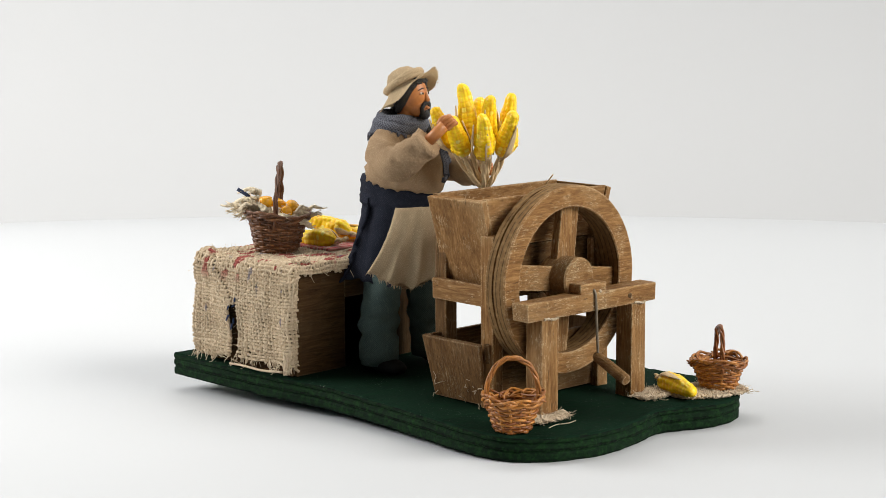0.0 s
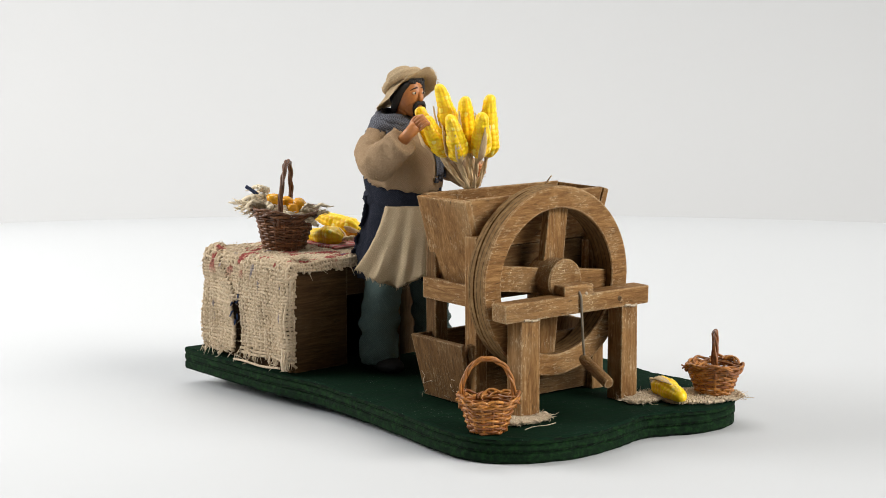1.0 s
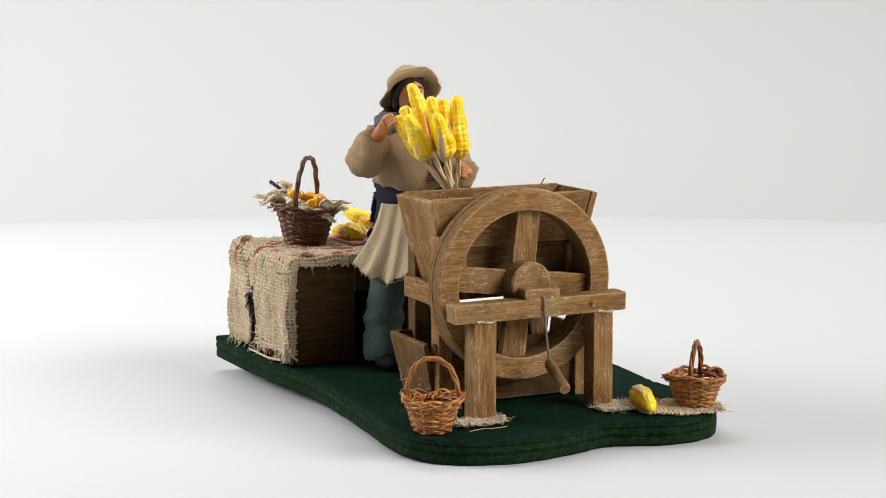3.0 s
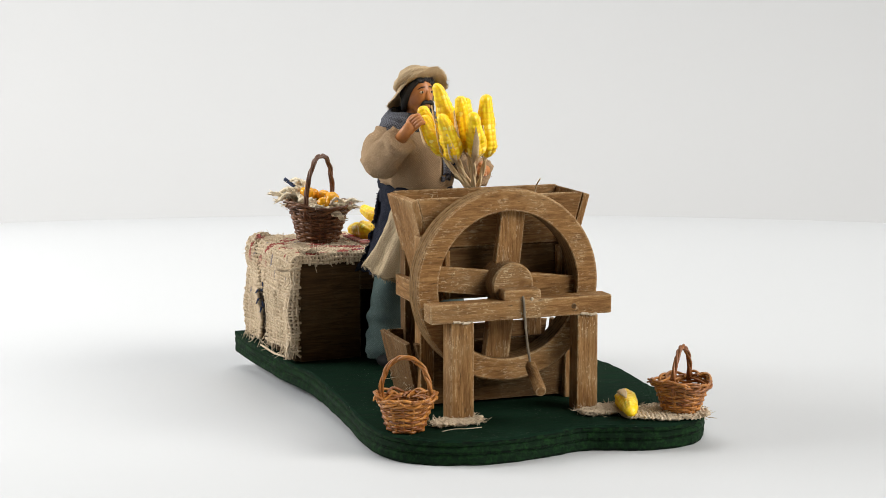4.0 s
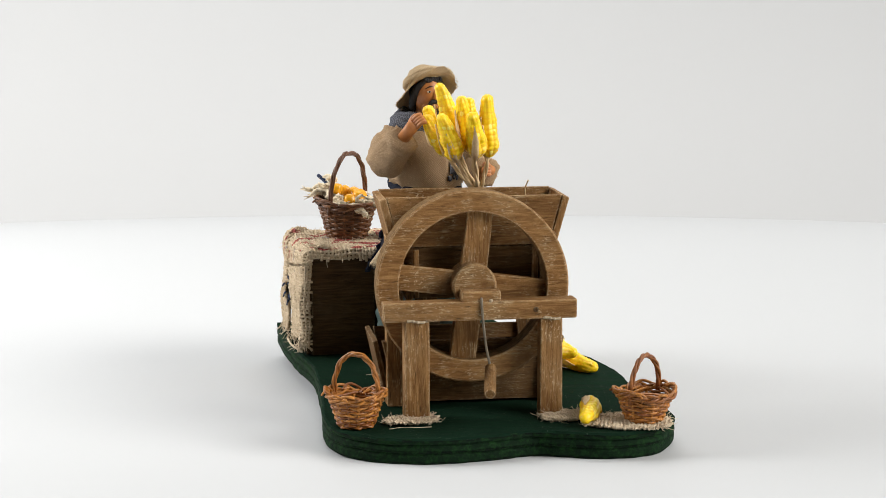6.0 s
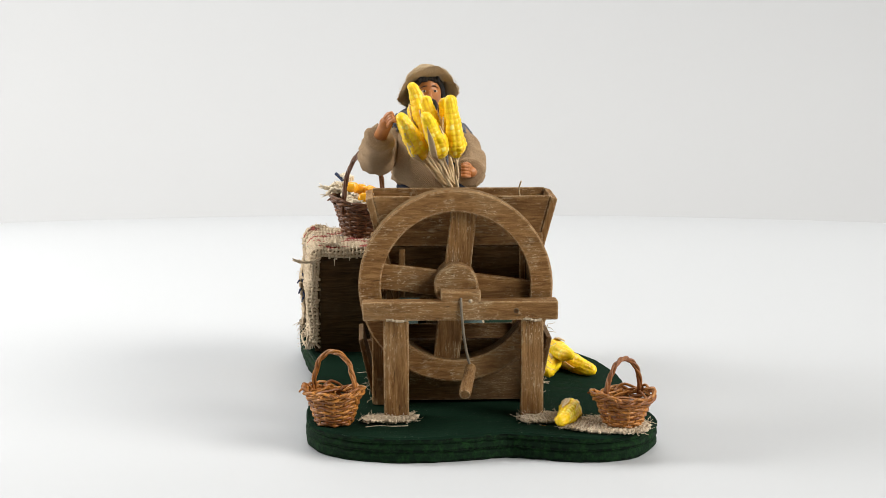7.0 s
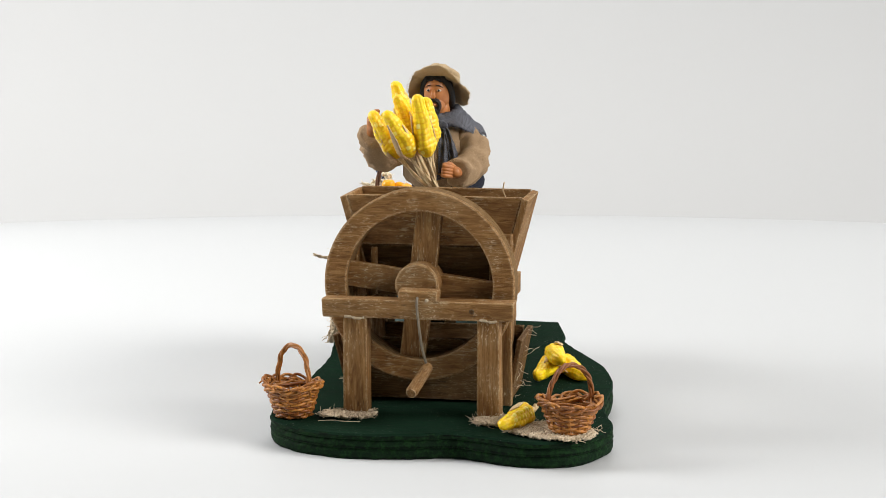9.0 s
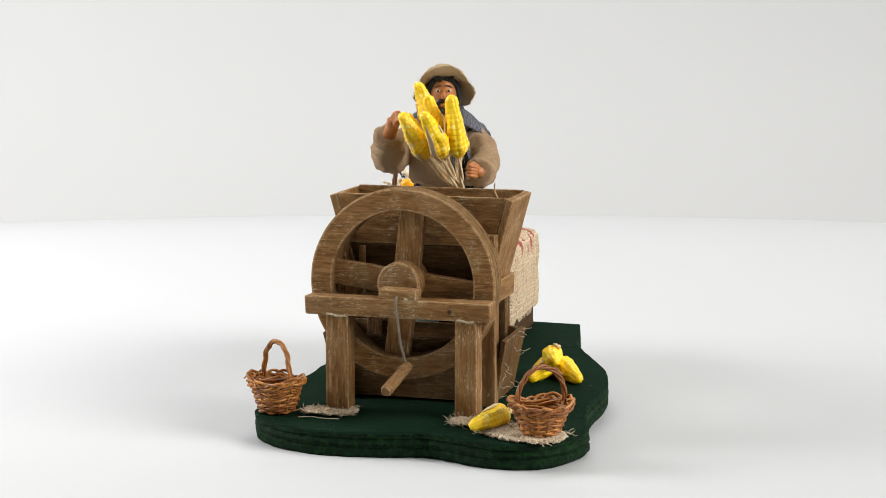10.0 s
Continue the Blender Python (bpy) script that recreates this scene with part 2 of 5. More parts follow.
def block(x0, x1, y0, y1, z0, z1, bevel=0.0005, m=None, warp=0.00025, seed=0):
    """A sawn wooden bar with softened, slightly uneven edges."""
    bm = bmesh.new()
    bmesh.ops.create_cube(bm, size=1.0)
    for v in bm.verts:
        v.co = Vector((x0 + (v.co.x + 0.5) * (x1 - x0), y0 + (v.co.y + 0.5) * (y1 - y0), z0 + (v.co.z + 0.5) * (z1 - z0)))
    finish(bm, bevel, warp, seed)
    if m is not None:
        bmesh.ops.transform(bm, matrix=m, verts=bm.verts)
    return bm


def finish(bm, bevel, warp, seed):
    rng = random.Random(seed + 11)
    for v in bm.verts:
        v.co += Vector([rng.uniform(-warp, warp) for _ in range(3)])
    if bevel:
        bmesh.ops.bevel(bm, geom=bm.edges[:], offset=bevel, segments=2, profile=0.6, affect="EDGES")


def prism(corners, thick, bevel=0.0004, warp=0.0002, seed=0):
    """A flat panel from its corner points, thickened along its normal."""
    bm = bmesh.new()
    f = bm.faces.new([bm.verts.new(c) for c in corners])
    f.normal_update()
    n = f.normal.copy()
    got = bmesh.ops.extrude_face_region(bm, geom=[f])
    for g in got["geom"]:
        if isinstance(g, bmesh.types.BMVert):
            g.co += n * thick
    finish(bm, bevel, warp, seed)
    return bm


def tube(bm, pts, radii, sides=6, closed=False, slot=0, caps=True, flat=1.0):
    """A round rod along points; radii is one number or one a point."""
    pts = [Vector(p) for p in pts]
    n = len(pts)
    radii = [radii] * n if isinstance(radii, (int, float)) else list(radii)
    rings, up = [], Vector((0.13, 0.21, 0.97)).normalized()
    for i, p in enumerate(pts):
        a = pts[(i - 1) % n] if closed or i else p
        b = pts[(i + 1) % n] if closed or i < n - 1 else p
        d = (b - a)
        d = d.normalized() if d.length > 1e-9 else Vector((0, 0, 1))
        s = up - d * up.dot(d)
        if s.length < 0.05:
            s = Vector((1, 0.2, 0)) - d * d.x
        s.normalize()
        up = s
        t = d.cross(s)
        rings.append([bm.verts.new(p + (s * math.cos(w) * flat + t * math.sin(w)) * radii[i])
                      for w in (2 * math.pi * k / sides for k in range(sides))])
    uv = bm.loops.layers.uv.verify()
    wide = 2 * math.pi * sum(radii) / n
    run = [0.0]
    for i in range(n):
        run.append(run[-1] + (pts[(i + 1) % n] - pts[i]).length)
    for i in range(n if closed else n - 1):
        r0, r1 = rings[i], rings[(i + 1) % n]
        if closed and i == n - 1:
            shift = min(range(sides), key=lambda k: (r0[0].co - r1[k].co).length)
            r1 = r1[shift:] + r1[:shift]
        for k in range(sides):
            f = bm.faces.new((r0[k], r0[(k + 1) % sides], r1[(k + 1) % sides], r1[k]))
            f.material_index = slot
            for lo, (a, b) in zip(f.loops, ((k, i), (k + 1, i), (k + 1, i + 1), (k, i + 1))):
                lo[uv].uv = (wide * a / sides, run[b])
    if caps and not closed:
        for r in (rings[0], rings[-1]):
            f = bm.faces.new(r)
            f.material_index = slot
    return bm


def loft(bm, rings, slot=0, close=True, cap0=True, cap1=True):
    """Skin over rings of points (lists of Vectors, equal length)."""
    vs = [[bm.verts.new(p) for p in r] for r in rings]
    n = len(vs[0])
    uv = bm.loops.layers.uv.verify()
    mid = rings[len(rings) // 2]
    wide = sum((mid[(k + 1) % n] - mid[k]).length for k in range(n))
    run = 0.0
    for a, b in zip(vs, vs[1:]):
        step = (b[0].co - a[0].co).length
        for k in range(n if close else n - 1):
            f = bm.faces.new((a[k], a[(k + 1) % n], b[(k + 1) % n], b[k]))
            f.material_index = slot
            for lo, (q, r) in zip(f.loops, ((k, 0), (k + 1, 0), (k + 1, 1), (k, 1))):
                lo[uv].uv = (wide * q / n, run + step * r)
        run += step
    for on, r in ((cap0, vs[0]), (cap1, vs[-1])):
        if on and close:
            f = bm.faces.new(r)
            f.material_index = slot
    return bm


def oval(cx, cy, z, rx, ry, n=32, ripple=0.0, waves=7, phase=0.0, lean=0.0):
    out = []
    for k in range(n):
        w = 2 * math.pi * k / n
        q = 1 + ripple * (math.sin(waves * w + phase) + 0.5 * math.sin((waves * 2 - 3) * w + phase * 2))
        out.append(Vector((cx + rx * q * math.cos(w), cy + ry * q * math.sin(w), z + lean * math.cos(w))))
    return out


def smooth_path(pts, steps=8, closed=False):
    """Catmull-Rom curve through control points."""
    pts = [Vector(p) for p in pts]
    n, out = len(pts), []
    for i in range(n if closed else n - 1):
        p0, p1 = pts[i - 1] if closed or i else pts[0], pts[i]
        p2 = pts[(i + 1) % n]
        p3 = pts[(i + 2) % n] if closed or i + 2 < n else p2
        for s in range(steps):
            t = s / steps
            out.append(0.5 * (2 * p1 + (p2 - p0) * t + (2 * p0 - 5 * p1 + 4 * p2 - p3) * t * t + (3 * p1 - p0 - 3 * p2 + p3) * t ** 3))
    if not closed:
        out.append(pts[-1])
    return out


def jog(p, amount, freq):
    return Vector(p) + amount * noise.noise_vector(Vector(p) * freq)


RIDERS = []


def thing(name, m, label, category, group="", mesh=None):
    """A top-level thing that rides on the turntable; m is its place on it."""
    ob = new(name, mesh)
    ob.matrix_world = m
    tagged(ob, label, category, group)
    RIDERS.append((ob, m.copy()))
    return ob


# ---- studio ----
def build_studio():
    # shooting table: its far end rolls gently down in a bow
    xs = [-1.3, -1.0] + [-0.7 + 0.07 * k for k in range(21)] + [1.0, 1.3]
    start, r = 0.460, 2.0
    prof = [(-1.5, FLOOR), (-0.5, FLOOR), (0.2, FLOOR), (0.35, FLOOR)]
    for k in range(0, 13):
        a = 0.165 * k / 12
        prof.append((start + r * math.sin(a), FLOOR - r * (1 - math.cos(a))))
    prof += [(prof[-1][0], FLOOR - 0.05), (-1.5, FLOOR - 0.05)]
    bm = bmesh.new()
    loft(bm, [[Vector((x, y - (0.42 * min(x * x, 0.12) + 0.03 * max(-0.4, min(0.4, x)) if y > 0.3 else 0.0), z)) for x in xs] for y, z in prof], 0, False)
    ob = new("table", mesh_of(bm, "table", PAPER))
    tagged(ob, "smooth white shooting table with a gently rolled far edge", "table", kind="structure")
    bm = bmesh.new()
    # hung paper that leans back towards its foot
    prof, y, z = [(0.815, -0.77), (0.815, -0.075)], 0.815, -0.075
    while z < 0.42:
        lean = 42.0 - 40.0 * min(1.0, max(0.0, (z + 0.05) / 0.24))
        y, z = y + 0.015 * math.tan(math.radians(lean)), z + 0.015
        prof.append((y, z))
    prof.append((y + 0.02, 2.2))
    loft(bm, [[Vector((x, y - 0.27 * min(x * x, 0.5), z)) for x in [-2.0 + 0.1 * k for k in range(41)]] for y, z in prof], 0, False)
    ob = new("backdrop", mesh_of(bm, "backdrop", DROP))
    tagged(ob, "pale grey curved paper backdrop of a photo studio", "backdrop", kind="structure")
    for name, c in (("wall_west", (-2.1, -2.05, -2.3, 2.0, -0.82, 2.8)), ("wall_east", (3.55, 3.6, -2.3, 2.0, -0.82, 2.8)),
                    ("wall_south", (-2.1, 3.6, -2.35, -2.3, -0.82, 2.8)), ("wall_north", (-2.1, 3.6, 2.0, 2.05, -0.82, 2.8)),
                    ("ceiling", (-2.1, 3.6, -2.35, 2.05, 2.8, 2.85)), ("floor", (-2.1, 3.6, -2.35, 2.05, -0.84, -0.78))):
        ob = new(name, mesh_of(block(*c, bevel=0, warp=0), name, GREY, False))
        tagged(ob, "plain grey painted studio " + name.split("_")[0], name.split("_")[0], kind="structure")


build_studio()


# ---- the painted board ----
def build_board():
    soft = smooth_path([(-0.077, 0.070, 0), (-0.0705, 0.040, 0), (-0.063, 0.012, 0), (-0.060, -0.018, 0), (-0.0585, -0.045, 0), (-0.0575, -0.072, 0),
                        (-0.052, -0.089, 0), (-0.038, -0.100, 0), (-0.018, -0.104, 0), (0.003, -0.1005, 0), (0.020, -0.095, 0), (0.033, -0.0975, 0),
                        (0.050, -0.1005, 0), (0.066, -0.0955, 0), (0.0752, -0.081, 0), (0.0763, -0.068, 0), (0.0712, -0.055, 0), (0.0676, -0.040, 0),
                        (0.0664, -0.024, 0), (0.0655, -0.010, 0), (0.0615, 0.006, 0), (0.0560, 0.0205, 0), (0.0475, 0.0345, 0), (0.0370, 0.051, 0), (0.0298, 0.063, 0)], 6)
    outline = [Vector((-0.081, 0.098, 0))] + soft + [Vector((0.0285, 0.073, 0)), Vector((0.0270, 0.079, 0)), Vector((0.0195, 0.101, 0))]
    bm = bmesh.new()
    rings = []
    layers = ((-0.0098, 0.0008), (-0.0092, 0.0001), (-0.0068, 0.0), (-0.0062, 0.0007), (-0.0057, 0.0006), (-0.0051, -0.0001), (-0.0034, 0.0001), (-0.0029, 0.0008), (-0.0024, 0.0007),
              (-0.0019, 0.0), (-0.0007, 0.0), (0.0, 0.0007))
    for z, inset in layers:
        ring = []
        n = len(outline)
        for i, p in enumerate(outline):
            d = (outline[(i + 1) % n] - outline[i - 1]).normalized()
            ring.append(Vector((p.x - d.y * inset, p.y + d.x * inset, z)) + 0.00045 * noise.noise_vector(p * 260 + Vector((0, 0, z * 260))))
        rings.append(ring)
    loft(bm, rings, 1, True, False, False)
    bm.verts.ensure_lookup_table()
    n = len(outline)
    bm.faces.new([bm.verts[i] for i in range(n)]).material_index = 1
    bm.faces.new([bm.verts[(len(layers) - 1) * n + i] for i in range(n)]).material_index = 0
    for f in bm.faces:
        if f.calc_center_median().z > -0.0005:
            f.material_index = 0
    thing("base_board", pose(0, 0, 0.0018, math.degrees(math.atan(0.032))), "dark green painted plywood base with wavy sawn outline", "board",
          mesh=mesh_of(bm, "base_board", [GREEN, GREEN_EDGE], False))


build_board()


# ---- the hand mill ----
def build_mill():
    mill = thing("corn_mill", pose(0.0004, -0.036, 0.0), "weathered brown wooden corn mill with hopper, wheel and crank", "mill")
    # everything below is about the middle of the hopper, turned by the mill's own skew
    skew = pose(0, 0, 0, 0, 0, 5.0)

    def put(name, bm, mat, parent=mill, label=""):
        bmesh.ops.transform(bm, matrix=skew, verts=bm.verts)
        return part(name, bm, mat, parent, label, False)

    X, Y, Z = WOOD["x"], WOOD["y"], WOOD["z"]
    # hopper: four sloping boards, wide at the top
    t, zt, zb = 0.0028, 0.0815, 0.0416
    xt, xb, yt, yb = 0.0345, 0.0240, 0.0148, 0.0135
    zs = 0.0622
    xs = xb + (xt - xb) * (zs - zb) / (zt - zb)
    put("hopper_front_upper", prism([(-xt, -yt, zt), (-xs, -yt + 0.0004, zs), (xs, -yt + 0.0004, zs), (xt, -yt, zt)], -t, seed=1), X)
    # lower board is darker than the upper: the wheel's shade in its colour
    put("hopper_front_lower", prism([(-xs, -yb, zs - 0.0005), (-xb, -yb, zb), (xb, -yb, zb), (xs, -yb, zs - 0.0005)], -0.0021, seed=12), WOOD_STAIN_SHADE["x"])
    for x0 in (-0.0246, 0.0222):
        put("corner_batten", block(x0, x0 + 0.0024, -yb - 0.0043, -yb - 0.0022, 0.0425, zs - 0.001, 0.0004, seed=13), Z)
    put("hopper_back", prism([(-xt, yt, zt), (-xb, yb, zb), (xb, yb, zb), (xt, yt, zt)], t, seed=2), X)
    for s, nm in ((-1, "hopper_side"), (1, "hopper_side")):
        c = [(s * xt, -yt - 0.0004, zt - 0.0003), (s * xb, -yb - 0.0004, zb), (s * xb, yb + 0.0004, zb), (s * xt, yt + 0.0004, zt - 0.0003)]
        put(nm, prism(c, s * t, seed=3 + s), Z)
    put("hopper_floor", block(-xb + 0.001, xb - 0.001, -yb + t, yb - t, zb + 0.001, zb + 0.004, seed=9), X)
    put("hopper_divider", block(0.0205, 0.0222, -yt + t, yt - t, zb + 0.02, zt - 0.004, seed=5), Y)
    # four posts and the side rails
    for sx in (-1, 1):
        for sy, top in ((-1, 0.0675), (1, 0.0660)):
            x = (-0.0282 if sx < 0 else 0.0248) if sy > 0 else (-0.0322 if sx < 0 else 0.0282)
            y = sy * 0.0150
            # rear posts take the darker copy: painted-in shade on top of some stain
            put("post", block(x - 0.0030, x + 0.0030, y - 0.0042, y + 0.0024, 0.0 if sy < 0 else 0.001, top, 0.0006, seed=20 + sx + 3 * sy), WOOD_STAIN_SHADE["z"] if sy > 0 else Z)
        x = -0.0318 if sx < 0 else 0.0284
        put("side_rail", block(x - 0.0015, x + 0.0015, -0.0195, 0.0165, 0.0395, 0.0478, 0.0005, seed=31 + sx), Y)
    # flour tray: sloping ends, open on top, in the darker wood tone
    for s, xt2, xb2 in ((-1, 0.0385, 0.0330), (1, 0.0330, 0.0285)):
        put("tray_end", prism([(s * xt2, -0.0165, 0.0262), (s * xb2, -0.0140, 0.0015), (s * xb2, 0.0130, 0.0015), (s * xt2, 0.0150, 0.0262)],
                              s * 0.0022, seed=40 + s), WOOD_STAIN_SHADE["z"])
    put("tray_front", prism([(-0.0370, -0.0182, 0.0258), (-0.0315, -0.0160, 0.0012), (0.0270, -0.0160, 0.0012), (0.0315, -0.0182, 0.0258)], -0.0022, seed=43), WOOD_STAIN_SHADE["x"])
    put("tray_back", prism([(-0.0370, 0.0160, 0.0258), (-0.0315, 0.0140, 0.0012), (0.0270, 0.0140, 0.0012), (0.0315, 0.0160, 0.0258)], 0.0022, seed=44), WOOD_STAIN_SHADE["x"])
    put("tray_bottom", block(-0.0312, 0.0268, -0.0155, 0.0135, 0.0010, 0.0030, seed=45), WOOD_STAIN_SHADE["x"])

    # wheel
    WX = -0.0030
    yw0, yw1, zc, ro, ri = -0.0300, -0.0195, 0.0487, 0.0372, 0.0286
    bm = bmesh.new()
    n = 96
    ym = yw0 + 0.0062
    prof = [(ri + 0.0004, yw0), (ri, yw0 + 0.0005), (ri, yw1), (ri + 0.0006, yw1 + 0.0003), (ro - 0.0009, yw1 + 0.0003), (ro - 0.0002, yw1 - 0.0005),
            (ro - 0.0002, ym + 0.0006), (ro - 0.0010, ym + 0.0003), (ro - 0.0010, ym - 0.0002), (ro, ym - 0.0005), (ro, yw0 + 0.0006), (ro - 0.0006, yw0)]
    vs = []
    for k in range(n):
        w = 2 * math.pi * k / n
        j = 1 + 0.004 * noise.noise(Vector((math.cos(w) * 2, math.sin(w) * 2, 0)))
        vs.append([bm.verts.new((r * j * math.cos(w), y, zc + r * j * math.sin(w))) for r, y in prof])
    for k in range(n):
        a, b = vs[k], vs[(k + 1) % n]
        for i in range(len(prof)):
            f = bm.faces.new((a[i], a[(i + 1) % 12], b[(i + 1) % 12], b[i]))
            f.material_index = 1 if i == 1 or 5 <= i <= 9 else 0
    bmesh.ops.translate(bm, vec=(WX, 0, 0), verts=bm.verts)
    wheel = put("wheel", bm, [wood("wheel_face_wood", "x", 0.92, 1.0), PLY_EDGE], mill, "plywood wheel rim with layered edge")
    for k in range(4):
        m = Matrix.Translation((WX, 0, zc)) @ pose(0, 0, 0, 0, 7 + 90 * k, 0)
        put("spoke", block(-0.0050, 0.0050, -0.0265, -0.0225, 0.004, ri + 0.0012, 0.0005, m, seed=50 + k), Z if k % 2 == 0 else X, wheel)
    bm = bmesh.new()
    loft(bm, [[Vector((WX + r * math.cos(w), y, zc + 0.0008 + r * math.sin(w))) for w in (2 * math.pi * k / 40 for k in range(40))]
              for r, y in ((0.0076, -0.0195), (0.0083, -0.0205), (0.0085, -0.0340), (0.0078, -0.0347))])
    put("hub", bm, [wood("end_grain_wood", "x", 0.8, 0.9)], wheel, "round wooden hub")
    # trestle that carries the axle
    skew = skew @ pose(-0.0019, 0.0018, 0)
    legs = ((-0.0288, -0.0193), (0.0232, 0.0318))
    for i, (x0, x1) in enumerate(legs):
        put("trestle_leg", block(x0, x1, -0.0425, -0.0340, deck(-0.078) - 0.0002, 0.0376, 0.0006, seed=60 + i), Z)
    put("trestle_beam", block(-0.0368, 0.0372, -0.0428, -0.0345, 0.0377, 0.0446, 0.0007, seed=63), X)
    bm = block(-0.0072, 0.0080, -0.0425, -0.0352, 0.0447, 0.0486, 0.0009, seed=64)
    put("bearing_cap", bm, X)
    put("knot", tube(bmesh.new(), [(0.0213, -0.0420, 0.0412), (0.0213, -0.0431, 0.0412)], [0.0013, 0.0010], 10), [WOOD_DARK["x"]], mill, "dark drilled plug in the beam")
    for x0, x1 in legs:
        bm = tube(bmesh.new(), [(x0 + (x1 - x0) * f, -0.0430 + 0.0002 * math.sin(f * 9), 0.0377 + 0.0003 * math.sin(f * 7)) for f in [0.1 + 0.08 * k for k in range(11)]],
                  [0.00025 + 0.0004 * abs(math.sin(k * 1.3 + x0 * 400)) for k in range(11)], 7)
        put("glue_bead", bm, GLUE, mill, "dried pale glue under the beam")
    bm = bmesh.new()
    bmesh.ops.create_uvsphere(bm, u_segments=10, v_segments=7, radius=0.0008, matrix=pose(0.0040, -0.0424, 0.0449))
    put("glue_bead", bm, GLUE, mill, "dried pale glue at the bearing")
    # crank: bent wire and a turned grip
    bm = tube(bmesh.new(), smooth_path([(0.0006, -0.0385, 0.0452), (0.0004, -0.0415, 0.0462), (0.0004, -0.0433, 0.0445), (0.0006, -0.0436, 0.0400),
                                        (0.0020, -0.0430, 0.0280), (0.0040, -0.0420, 0.0190), (0.0042, -0.0440, 0.0176)], 5), 0.00052, 8)
    put("crank_wire", bm, WIRE, mill, "bent dull steel wire crank")
    bm = bmesh.new()
    a, b = Vector((0.0042, -0.0405, 0.0192)), Vector((0.0010, -0.0590, 0.0126))
    tube(bm, [a, a.lerp(b, 0.06), a.lerp(b, 0.3), a.lerp(b, 0.94), b], [0.0016, 0.0021, 0.0022, 0.0023, 0.0019], 16)
    put("crank_grip", bm, WOOD_LIGHT, mill, "round pale wooden crank grip")


build_mill()

# ---- the crate ----
CRATE = pose(-0.0338, 0.0632, deck(0.0632), 0, 0, 7.0)
CW, CD, CH = 0.0715, 0.0580, 0.0414


def build_crate():
    crate = thing("wooden_crate", CRATE, "dark stained wooden crate under a burlap cloth", "crate")
    D = WOOD_DARK
    w, d, h, t = CW / 2, CD / 2, CH, 0.0024
    # front: one wide panel, a lintel and a stile round a dark opening
    part("front_panel", block(-w + t, -0.0060, -d, -d + t, -0.0012, h, 0.0004, seed=70), D["x"], crate, "", False)
    part("lintel", block(-0.0059, w - t - 0.0001, -d + 0.0003, -d + t, 0.0285, h, 0.0004, seed=71), D["x"], crate, "", False)
    part("stile", block(0.0130, w - t - 0.0001, -d, -d + t, -0.001, 0.0284, 0.0004, seed=75), D["z"], crate, "", False)
    part("back", block(-w + t, w - t, d - t, d, 0.0005, h, seed=76), D["x"], crate, "", False)
    for s in (-1, 1):
        part("side", block(min(s * w, s * (w - t)), max(s * w, s * (w - t)), -d, d, -0.0008 if s < 0 else 0.0, h, seed=77 + s), D["y"], crate, "", False)
    part("top", block(-w - 0.0004, w + 0.0004, -d - 0.0008, d, h + 0.0001, h + 0.0022, seed=80), D["x"], crate, "", False)


build_crate()


